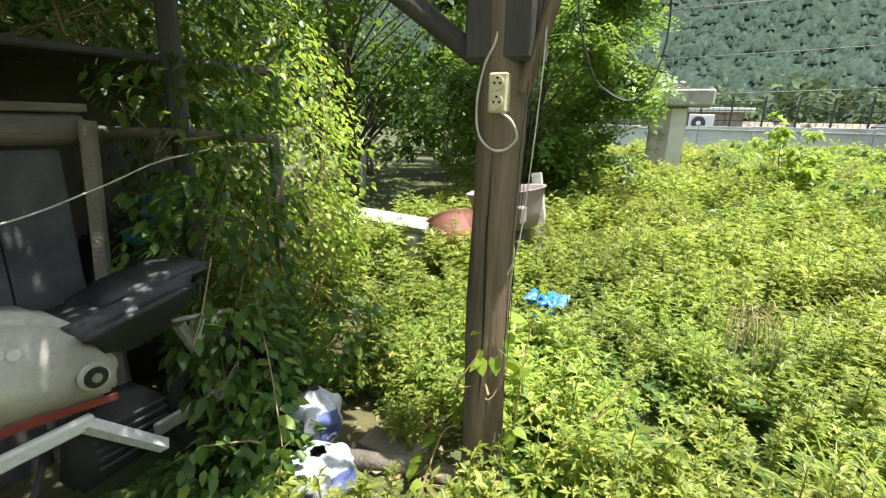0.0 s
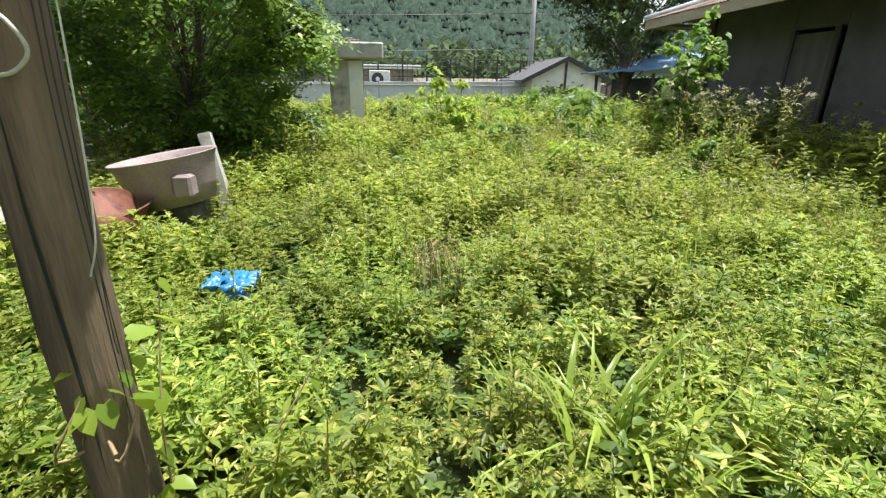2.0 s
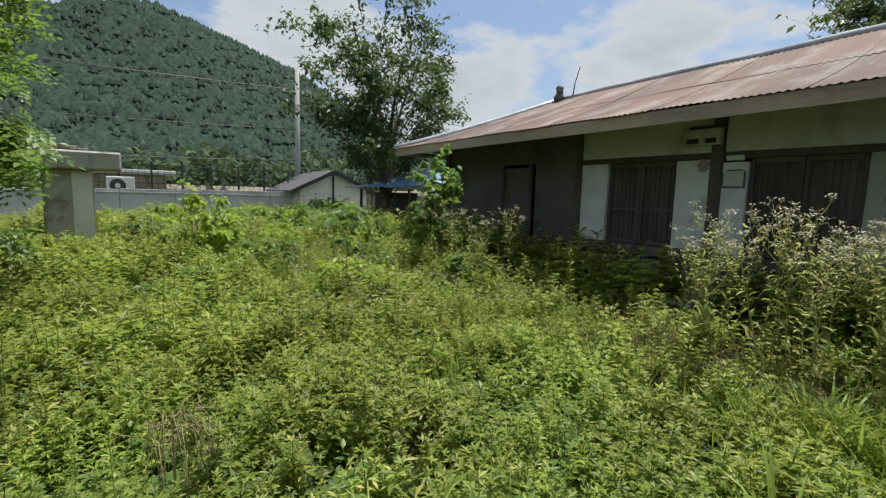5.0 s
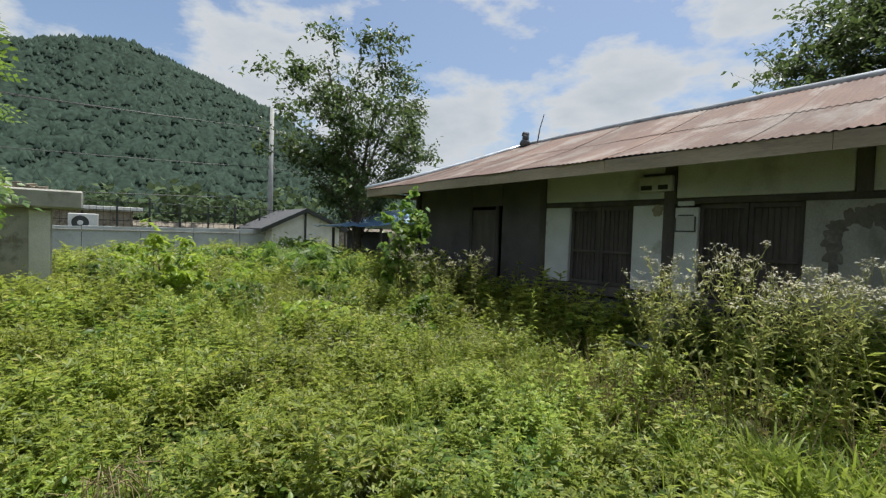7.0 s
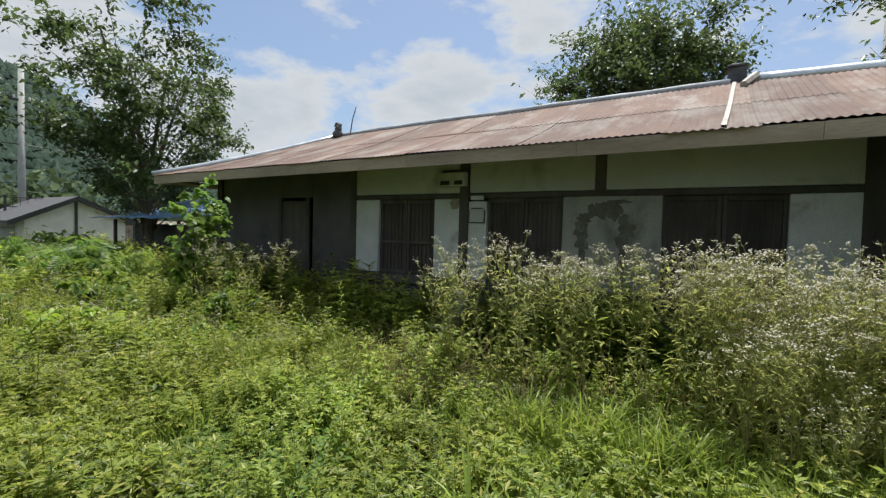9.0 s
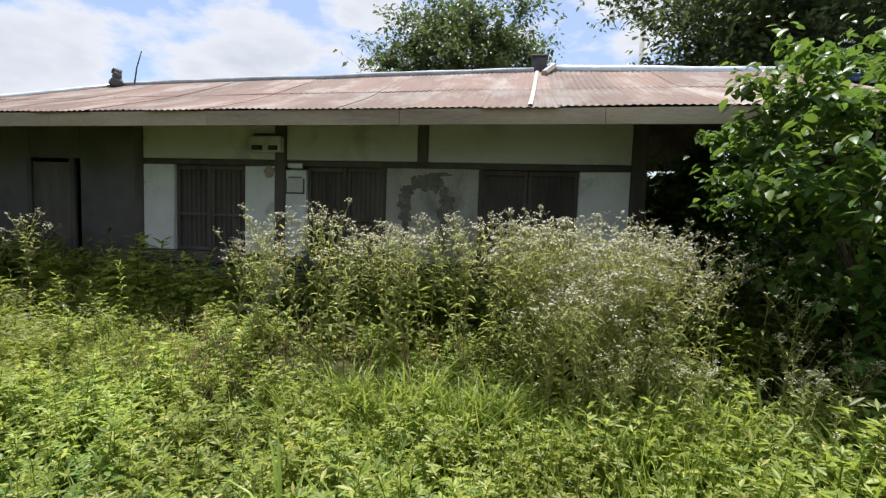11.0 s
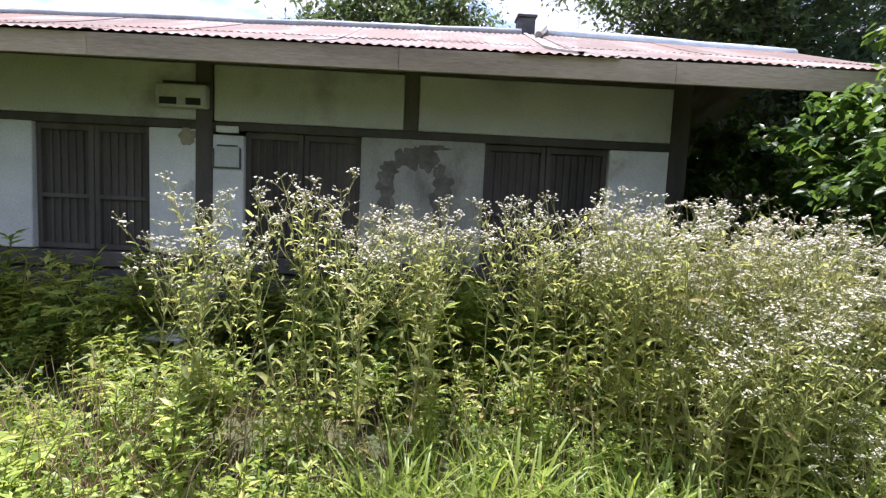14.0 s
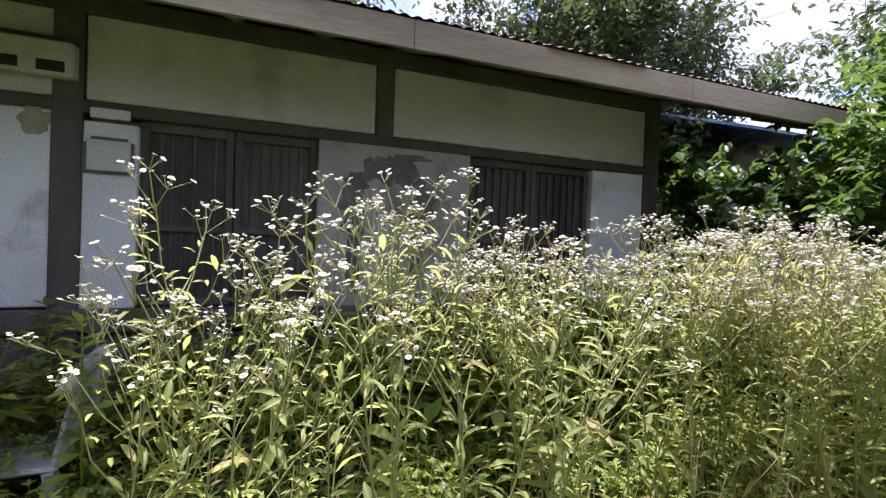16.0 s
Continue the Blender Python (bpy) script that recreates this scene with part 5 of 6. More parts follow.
def build_tall_weeds():
    """Thin flowering stalks and reddish docks standing above the mat."""
    rnd = random.Random(31)
    soup = Soup()
    sh = [herb_shape(70 + k, 30, LANCE, False) for k in range(5)]
    for k, (v, f) in enumerate(sh):
        m, l = [], []
        for _ in range(34):
            x, y = rnd.uniform(-7.5, 1.0), rnd.uniform(-8.0, -1.2)
            if near_path(x, y, 0.5):
                continue
            h = rnd.uniform(0.55, 1.0) * (1 if x < -1 else 0.8)
            a, s = rnd.uniform(0, 6.28), 0.45 * h
            m.append([[s * math.cos(a), -s * math.sin(a), 0], [s * math.sin(a), s * math.cos(a), 0], [0, 0, h]])
            l.append((x, y, ground_z(x, y)))
        soup.many(v, f, np.array(m), np.array(l))
    tagged(part("tall_weeds", soup.mesh("tall_weeds"), M["herb"]), "scattered taller weed stalks above the mat", "weeds", kind="stuff")
    s = Soup()
    for _ in range(46):
        a = rnd.uniform(0, 6.28)
        L = rnd.uniform(0.06, 0.18)
        x, y = 0.12 + rnd.gauss(0, 0.06), -5.88 + rnd.gauss(0, 0.06)
        s.stick([(x, y, 0.47 + rnd.uniform(0, 0.1)), (x + L * 0.6 * math.cos(a), y + L * 0.6 * math.sin(a), 0.44 + rnd.uniform(-0.05, 0.1)), (x + L * math.cos(a), y + L * math.sin(a), 0.28)], 0.003, 0.0015, 3)
    s.stick([(0.12, -5.88, 0.0), (0.12, -5.88, 0.5)], 0.008, 0.005, 5)
    tagged(part("withered_clump", s.mesh("withered_clump"), M["straw"]), "pale withered clump lying on the green weeds", "dry weeds", kind="stuff")


def build_litter():
    """Dry fallen leaves on the bare soil by the post."""
    rnd, rs = random.Random(77), np.random.RandomState(77)
    soup = Soup()
    pts = [(rnd.gauss(1.45, 0.3), rnd.gauss(-7.25, 0.22)) for _ in range(170)]
    leaves_at(soup, LEAF4, np.array([(x, y, ground_z(x, y) + rnd.uniform(0.005, 0.03)) for x, y in pts]), (0.03, 0.07), rs, (-0.3, 0.3), 0.6)
    tagged(part("leaf_litter", soup.mesh("leaf_litter"), M["straw"]), "dry brown fallen leaves on the bare soil by the post", "leaf litter", kind="stuff")


build_weeds()
build_litter()
build_meadow_grass()
build_tufts()
build_fleabane()
build_tall_weeds()

# trees, largest first
build_tree("tall_tree", (-12.6, 1.9), 8.6, 3.5, 90, 150, 0.185, LEAF2, "tall", 11, "tall airy broadleaf tree with several dark stems", trunk_r=0.13, low=0.16, trunks=4, fill=0.45, clump=0.75, flat=0.5)
build_tree("back_tree", (0.9, 8.6), 8.2, 2.7, 90, 260, 0.16, LEAF2, "tall", 12, "dense broadleaf tree rising behind the roof ridge", trunk_r=0.16, low=0.35, trunks=3, fill=0.4, flat=0.8, rise=0.7)
build_tree("side_tree", (9.2, 7.2), 10.5, 4.4, 130, 280, 0.19, LEAF2, "tall", 13, "large broadleaf tree beyond the gable end", trunk_r=0.2, low=0.18, trunks=3, fill=0.4)
build_tree("side_tree", (15, 1.5), 9.0, 4.0, 90, 140, 0.22, LEAF2, "tall", 23, "dark broadleaf tree at the plot's edge", trunk_r=0.2, low=0.12, trunks=2, fill=0.4)
build_tree("feather_leaf_tree", (-4.7, -8.6), 4.6, 1.8, 105, 50, 0.30, COMPOUND, "feather", 14, "leafy tree with compound bright green leaves", trunk_r=0.07, low=0.04, trunks=3, pitch=(-0.2, 0.9), flat=0.5, fill=0.7)
build_tree("feather_leaf_tree", (-8.4, -9.9), 5.0, 2.3, 70, 36, 0.40, COMPOUND, "broad", 15, "leafy tree with compound leaves beside the gate pillar", trunk_r=0.08, low=0.10, trunks=2, pitch=(-0.3, 0.6), flat=0.4)
build_tree("shade_tree", (-3.4, -11.4), 6.5, 2.8, 80, 90, 0.16, LEAF4, "vine", 16, "dark broadleaf tree in the corner of the yard", trunk_r=0.14, low=0.16, trunks=2)
build_tree("shade_tree", (0.2, -12.2), 6.5, 2.8, 80, 100, 0.15, LEAF4, "vine", 26, "dark broadleaf tree behind the shed", trunk_r=0.14, low=0.2, trunks=2)
build_tree("shrub", (6.3, -1.2), 3.4, 1.4, 80, 95, 0.115, LEAF4, "vine", 18, "tall dark shrub hung with broad-leaved vines", "shrub", trunk_r=0.05, low=0.05, trunks=4)
build_tree("shrub", (7.6, -1.9), 3.6, 1.7, 60, 75, 0.12, HEART, "broad", 19, "tall dark shrub at the yard's edge", "shrub", trunk_r=0.05, low=0.03, trunks=4)
build_tree("shrub", (5.2, -2.0), 3.0, 1.05, 75, 105, 0.10, LEAF4, "vine", 81, "tall shrub tangled with broad-leaved vines beside the fleabane", "shrub", trunk_r=0.035, low=0.2, trunks=4)
build_tree("shrub", (5.35, 1.3), 2.5, 0.85, 40, 60, 0.11, HEART, "vine", 82, "dark shrub growing under the gable eave", "shrub", trunk_r=0.04, low=0.03, trunks=3)
build_tree("shrub", (5.6, 3.4), 2.6, 0.95, 40, 60, 0.11, HEART, "vine", 83, "dark shrub growing under the gable eave", "shrub", trunk_r=0.04, low=0.03, trunks=3)
for k, (sx, sy, sh) in enumerate(((-3.2, -3.6, 0.62), (-4.4, -2.9, 0.7), (-5.0, -4.1, 0.75), (-6.4, -3.7, 0.8), (-5.6, -2.4, 0.75), (-7.6, -4.6, 0.8), (-8.6, -2.6, 0.85), (-2.6, -2.2, 0.6), (-6.8, -5.6, 0.8), (-9.2, -5.4, 0.85), (-4.0, -5.4, 0.62), (-10.5, -2.0, 0.85))):
    build_tree("weed_bush", (sx, sy), sh * 1.15, 0.55, 22, 26, 0.10, LEAF4, ("bright", "broad", "feather")[k % 3], 120 + k, "low leafy weed bush among the yard weeds", "bush", trunk_r=0.012, low=0.05, trunks=3, fill=0.4, group="weed bushes")
build_tree("sapling", (-3.9, -1.75), 2.35, 0.5, 36, 22, 0.10, HEART, "feather", 20, "slender sapling with bright broad leaves by the house", "sapling", trunk_r=0.02, low=0.12, trunks=3, fill=0.3)
build_tree("shrub", (-5.9, -4.95), 1.62, 0.6, 26, 30, 0.12, LEAF4, "bright", 22, "round green bush standing out of the weeds", "shrub", trunk_r=0.02, low=0.05, trunks=3)
build_tree("shrub", (-7.4, -2.0), 0.95, 1.0, 30, 26, 0.3, PINNATE, "feather", 24, "low spreading bush of feathery leaves", "shrub", trunk_r=0.02, low=0.05, trunks=3)
build_tree("shrub", (-9.8, -3.4), 0.85, 1.3, 34, 34, 0.16, LEAF4, "broad", 25, "low green thicket in the weeds", "shrub", trunk_r=0.02, low=0.03, trunks=3)
build_tree("shrub", (-11.5, -0.8), 0.95, 1.4, 34, 34, 0.16, LEAF4, "broad", 27, "low green thicket before the far wall", "shrub", trunk_r=0.02, low=0.03, trunks=3)
build_tree("shrub", (-12.5, -4.6), 0.85, 1.4, 34, 34, 0.16, LEAF4, "broad", 28, "low green thicket before the far wall", "shrub", trunk_r=0.02, low=0.03, trunks=3)

for k, (sx, sy, sh) in enumerate(((-6.2, -13.0, 3.0), (-9.5, -12.6, 3.4), (-2.2, -14.0, 3.2), (-12.5, -11.5, 3.2), (-13.5, -15.5, 4.5), (-7.5, -17, 5.0), (-3.5, -18, 5.0), (1.0, -15.5, 4.0), (5.0, -13.0, 4.0), (6.3, 1.6, 3.0), (5.9, 5.8, 3.0), (6.9, 3.2, 2.9), (8.2, 0.8, 3.2), (7.0, 5.2, 3.0), (10.5, -1.5, 3.6))):
    build_tree("shrub", (sx, sy), sh, 1.9, 40, 44, 0.2, LEAF4, "vine", 60 + k, "dense dark green shrub at the edge of the plot", "shrub", trunk_r=0.05, low=0.02, trunks=3)

# climbing growth about the shed
build_vine("vine_mound", "sunlit yellow-green climbing vine heaped over the old fence", [((0.15, -9.2, 0.95), (0.55, 0.75, 1.0), 2300), ((-0.5, -9.9, 1.3), (0.8, 0.7, 1.3), 1900), ((0.5, -8.7, 0.5), (0.45, 0.5, 0.55), 1100)], 0.065, "bright", 41, LEAF4)
build_vine("vine_mound", "dark green vine growing over the motorcycle and shed", [((1.45, -8.25, 0.75), (0.42, 0.35, 0.62), 1200), ((1.72, -7.88, 0.40), (0.24, 0.22, 0.38), 700), ((2.0, -7.72, 0.12), (0.26, 0.14, 0.20), 260), ((1.86, -7.58, 0.08), (0.26, 0.16, 0.20), 240), ((1.12, -7.85, 0.3), (0.30, 0.28, 0.3), 420),
           ((1.1, -8.8, 1.1), (0.55, 0.35, 0.5), 700), ((1.25, -8.55, 1.55), (0.5, 0.25, 0.22), 420)], 0.072, "vine", 42, LEAF4,
           runners=[([(1.75, -7.95, 0.9), (1.95, -7.75, 0.78), (2.08, -7.62, 0.74)], 9), ([(1.6, -7.9, 0.7), (1.8, -7.6, 0.5), (1.95, -7.4, 0.35)], 14)])
# the last two flat lumps are an added overhead canopy, unseen, to shade the moped
build_vine("hanging_vine", "vine hanging from the branches over the shed, with an added unseen canopy for shade", [((1.2, -9.6, 2.6), (1.3, 0.8, 0.9), 2200), ((2.3, -9.5, 2.3), (0.9, 0.5, 0.65), 1300), ((0.2, -9.9, 2.9), (0.9, 0.8, 0.9), 1300), ((2.35, -8.0, 2.62), (1.75, 1.2, 0.22), 10500), ((2.3, -9.1, 2.6), (1.8, 0.8, 0.28), 6000)], 0.10, "vine", 43, LEAF4)
build_vine("post_vine", "thin vine twined round the foot of the post", [((1.40, -6.86, 0.62), (0.13, 0.13, 0.14), 34), ((1.50, -6.92, 0.12), (0.16, 0.2, 0.14), 70)], 0.06, "bright", 44, HEART,
           runners=[([(1.42, -6.75, 0.05), (1.46, -6.72, 0.5), (1.36, -6.7, 0.9)], 12), ([(1.44, -6.7, 0.1), (1.40, -6.45, 0.45), (1.35, -6.3, 0.7)], 5)])


# ---------- loose things in the yard ----------
def build_post():
    p = thing("arbour_post", (1.40, -6.87, 0.0), "weathered grey round timber post with braces, cracked along its grain", "post")
    pts = [(1.395 + 0.006 * math.sin(i * 0.5), -6.875 + 0.006 * math.sin(i * 0.6 + 1), -0.1 + 2.4 * i / 16) for i in range(17)]
    part("shaft", tube(pts, [0.080 + 0.002 * math.sin(i * 1.3) + (0.007 if i < 2 else 0) for i in range(17)], 18, rough=0.02), M["greywood"], p, smooth=True)
    part("crack", tube([(1.474, -6.868, 0.25), (1.478, -6.862, 0.7), (1.476, -6.87, 1.1), (1.477, -6.862, 1.36)], [0.002, 0.005, 0.004, 0.001], 4), M["hole"], p)
    part("saddle", box(1.30, 1.470, -6.985, -6.755, 1.64, 2.3, 0.012), M["darkwood"], p, "dark squared block on the post head")
    part("brace", tube([(1.42, -6.96, 1.66), (1.42, -7.30, 1.90), (1.42, -7.72, 2.22)], [0.036, 0.04, 0.04], 8, rough=0.12), M["darkwood"], p, smooth=True)
    part("brace", tube([(1.44, -6.785, 1.55), (1.44, -6.70, 1.85), (1.44, -6.55, 2.25)], [0.022, 0.026, 0.028], 4, rough=0.05), M["greywood"], p)
    part("beam", tube([(1.38, -8.6, 2.30), (1.38, -6.45, 2.30)], 0.055, 8, rough=0.1), M["darkwood"], p, smooth=True)
    part("far_post", tube([(1.38, -8.6, -0.1), (1.38, -8.6, 2.3)], 0.05, 8, rough=0.1), M["darkwood"], p, smooth=True)
    part("nail_plate", tube([(1.452, -6.80, 1.675), (1.462, -6.80, 1.675)], 0.017, 10), M["steel"], p)
    # double socket
    s = thing("wall_socket", (1.465, -6.853, 1.49), "ivory double power socket screwed to the timber post", "socket")
    part("housing", box(1.452, 1.49, -6.885, -6.822, 1.485, 1.605, 0.006), M["socket"], s)
    for zc in (1.517, 1.573):
        ring = bmesh.new()
        bmesh.ops.create_cone(ring, segments=20, radius1=0.0225, radius2=0.021, depth=0.006, cap_ends=True, matrix=Matrix.Translation((1.491, -6.853, zc)) @ Matrix.Rotation(radians(90), 4, "Y"))
        well = part("socket_well", ring, M["socket"], s)
        for dy in (-0.0095, 0.0095):
            part("pin_hole", tube([(1.490, -6.853 + dy, zc), (1.4955, -6.853 + dy, zc)], 0.0042, 8), M["hole"], well)
        part("earth_clip", box(1.4925, 1.4955, -6.857, -6.849, zc + 0.012, zc + 0.019, 0.0), M["hole"], well)
    c = thing("power_cable", (1.46, -6.86, 1.4), "white flex looped from the socket and pinned up the post", "cable")
    pts = curve_pts([(1.478, -6.84, 1.485), (1.49, -6.80, 1.46), (1.48, -6.783, 1.41), (1.478, -6.82, 1.372), (1.478, -6.87, 1.372), (1.48, -6.915, 1.42), (1.478, -6.925, 1.52), (1.475, -6.905, 1.63), (1.475, -6.875, 1.69), (1.465, -6.868, 1.74)], 7)
    part("flex", tube(pts, 0.0042, 7), M["cable"], c, smooth=True)
    w = thing("hanging_wires", (1.45, -6.72, 1.0), "loose wires hanging beside the post", "wires")
    for k, (y0, y1, z1, m, r) in enumerate(((-6.735, -6.76, 0.95, "cable", 0.0022), (-6.775, -6.785, 0.55, "wire", 0.0016), (-6.762, -6.77, 0.62, "wire", 0.0016), (-6.75, -6.775, 0.75, "wire", 0.0014))):
        pts = curve_pts([(1.45, y0, 2.26), (1.452, y0 + 0.012, 1.7), (1.455, y0 - 0.005, 1.3), (1.46, y1, z1 + 0.1), (1.462, y1 - 0.03 * (k == 0), z1)], 6)
        part("wire", tube(pts, r, 5), M[m], w)
    part("wire", tube(curve_pts([(1.45, -6.63, 2.27), (1.46, -6.64, 1.85), (1.45, -6.60, 1.65), (1.4, -6.55, 1.56), (1.38, -6.45, 1.54), (1.34, -6.4, 1.75), (1.38, -6.48, 2.28)], 6), 0.003, 5), M["wire"], w)


def build_motorcycle():
    """An old moped, seen from its side, half swallowed by vines."""
    m = thing("motorcycle", (2.35, -7.95, 0.0), "derelict old moped with faded beige bodywork and a torn black seat", "motorcycle")

    def slab(outline, y0, y1, bev=0.02):
        bm = bmesh.new()
        f = bm.faces.new([bm.verts.new((x, y0, z)) for x, z in outline])
        r = bmesh.ops.extrude_face_region(bm, geom=[f])
        bmesh.ops.translate(bm, vec=(0, y1 - y0, 0), verts=[v for v in r["geom"] if isinstance(v, bmesh.types.BMVert)])
        bmesh.ops.bevel(bm, geom=bm.edges[:], offset=bev, segments=3, affect="EDGES")
        return bm
    fairing = part("fairing", slab([(2.80, 0.62), (2.82, 0.82), (2.62, 0.90), (2.44, 0.915), (2.32, 0.875), (2.22, 0.77), (2.17, 0.69), (2.165, 0.60), (2.20, 0.53), (2.45, 0.575)], -8.06, -7.88, 0.03), M["fairing"], m, "faded beige side cover", smooth=True)
    part("stripe", slab([(2.78, 0.60), (2.78, 0.635), (2.45, 0.60), (2.20, 0.556), (2.20, 0.53), (2.45, 0.57)], -7.876, -7.868, 0.002), M["red"], fairing, "red stripe along the lower edge")
    for r0, r1, yy, mm in ((0.047, 0.043, -7.868, "fairing"), (0.034, 0.034, -7.860, "hole"), (0.017, 0.014, -7.855, "steel")):
        b = bmesh.new()
        bmesh.ops.create_cone(b, segments=24, radius1=r0, radius2=r1, depth=0.012, cap_ends=True, matrix=Matrix.Translation((2.257, yy, 0.645)) @ Matrix.Rotation(radians(-90), 4, "X"))
        part("filler_ring", b, M[mm], fairing)
    for k in range(3):
        b = bmesh.new()
        bmesh.ops.create_cone(b, segments=12, radius1=0.017, radius2=0.017, depth=0.003, cap_ends=True, matrix=Matrix.Translation((2.43 + 0.036 * k, -7.878, 0.80 + 0.012 * k)) @ Matrix.Rotation(radians(90), 4, "X"))
        part("emblem", b, M["white"], fairing)
    seat = part("seat", slab([(2.34, 0.82), (2.29, 0.74), (2.19, 0.675), (2.06, 0.67), (1.95, 0.73), (1.86, 0.81), (1.84, 0.86), (1.95, 0.875), (2.10, 0.85), (2.24, 0.83)], -8.12, -7.86, 0.035), M["seat"], m, "scuffed black vinyl seat", smooth=True)
    part("seat_back", slab([(2.22, 0.825), (1.86, 0.84), (1.76, 0.87), (1.80, 0.905), (2.05, 0.885)], -8.14, -7.90, 0.022), M["seat"], seat, smooth=True)
    part("frame_bar", box(2.28, 2.85, -7.89, -7.86, 0.475, 0.525, 0.008), M["white"], m, "flat white-painted bar")
    part("frame_bar", tube([(2.31, -7.875, 0.50), (2.08, -7.875, 0.26)], 0.027, 4), M["white"], m)
    engine = part("engine", slab([(2.30, 0.45), (2.10, 0.50), (2.0, 0.40), (2.05, 0.22), (2.35, 0.20)], -8.08, -7.92, 0.03), M["rubber"], m, "dark oily engine block", smooth=True)
    for k in range(5):
        part("fin", box(2.03, 2.28, -7.915, -7.905, 0.28 + 0.035 * k, 0.292 + 0.035 * k, 0.002), M["seat"], engine)
    for wx in (1.72, 2.98):
        ty = bmesh.new()
        n, k = 28, 8
        rings = [[ty.verts.new((wx + (0.235 + 0.05 * math.cos(6.283 * j / k)) * math.cos(6.283 * i / n), -8.0 + 0.045 * math.sin(6.283 * j / k), 0.285 + (0.235 + 0.05 * math.cos(6.283 * j / k)) * math.sin(6.283 * i / n))) for j in range(k)] for i in range(n)]
        for i in range(n):
            for j in range(k):
                ty.faces.new((rings[i][j], rings[(i + 1) % n][j], rings[(i + 1) % n][(j + 1) % k], rings[i][(j + 1) % k]))
        wheel = part("wheel", ty, M["rubber"], m, smooth=True)
        for i in range(8):
            w = 6.283 * i / 8
            part("spoke", tube([(wx, -8.0, 0.285), (wx + 0.2 * math.cos(w), -8.0, 0.285 + 0.2 * math.sin(w))], 0.005, 4), M["steel"], wheel)
    part("rack", tube(curve_pts([(1.98, -7.9, 0.72), (1.85, -7.88, 0.70), (1.72, -7.9, 0.66), (1.66, -7.95, 0.56)], 4), 0.011, 6), M["steel"], m, smooth=True)
    part("damper", tube([(1.95, -7.9, 0.70), (1.80, -7.92, 0.34)], [0.024, 0.018], 8), M["steel"], m)
    part("tail_lamp", box(1.80, 1.90, -7.93, -7.87, 0.60, 0.69, 0.015), M["fairing"], m)
    part("chain_guard", box(1.78, 2.1, -7.90, -7.88, 0.30, 0.36, 0.008), M["steel"], m)
    for k, (x, z) in enumerate(((2.40, 0.40), (2.52, 0.30), (2.62, 0.42), (2.45, 0.22))):
        part("hose", tube(curve_pts([(x, -7.95, z), (x + 0.08, -7.9, z - 0.09), (x + 0.18, -7.95, z - 0.02)], 5), 0.012, 6), M["rubber"], m, smooth=True)
    part("side_lamp", box(2.78, 2.86, -7.88, -7.84, 0.36, 0.44, 0.012), M["red"], m)


def build_shed():
    s = thing("shed", (2.4, -8.9, 0.0), "dark open-fronted lean-to of boards and logs, overgrown", "shed")
    x = 1.95
    rnd = random.Random(6)
    while x < 3.9:
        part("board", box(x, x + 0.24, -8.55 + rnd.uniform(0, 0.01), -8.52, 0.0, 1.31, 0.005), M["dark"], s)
        x += 0.245
    part("corner_post", tube([(1.90, -8.46, -0.05), (1.91, -8.46, 0.7), (1.865, -8.46, 1.42)], 0.034, 4, rough=0.08), M["shedwood"], s, "split grey corner post")
    part("log_beam", tube([(1.87, -8.52, 1.385), (2.6, -8.52, 1.40), (3.95, -8.52, 1.41)], 0.062, 10, rough=0.15), M["shedwood"], s, smooth=True)
    part("log_beam", tube([(1.85, -8.6, 1.375), (1.4, -8.6, 1.36), (0.75, -8.62, 1.31)], 0.028, 6, rough=0.15), M["shedwood"], s, smooth=True)
    part("top_board", box(1.85, 3.95, -8.75, -8.47, 1.452, 1.485, 0.005), M["shedwood"], s)
    part("end_post", tube([(0.76, -8.62, -0.05), (0.76, -8.62, 1.34)], 0.04, 6, rough=0.15), M["shedwood"], s)
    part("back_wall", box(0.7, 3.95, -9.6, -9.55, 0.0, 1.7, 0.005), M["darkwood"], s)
    part("side_wall", box(3.9, 3.95, -9.54, -8.56, 0.0, 1.7, 0.005), M["darkwood"], s)
    part("roof", box(0.6, 4.05, -9.75, -8.76, 1.705, 1.745, 0.01), M["darkwood"], s)


def crumple(cx, cy, cz, rx, ry, rz, seed, amp=0.3, sub=4):
    bm = bmesh.new()
    bmesh.ops.create_icosphere(bm, subdivisions=sub, radius=1.0)
    for v in bm.verts:
        d = 1 + amp * (noise.noise(v.co * 1.9 + Vector((seed, 0, 0))) + 0.8 * abs(noise.noise(v.co * 4.5 + Vector((0, seed, 0)))) - 0.55 * abs(noise.noise(v.co * 9.5 + Vector((0, 0, seed)))))
        p = v.co * d
        v.co = Vector((cx + p.x * rx, cy + p.y * ry, max(cz + p.z * rz, ground_z(cx, cy) - 0.02)))
    return bm


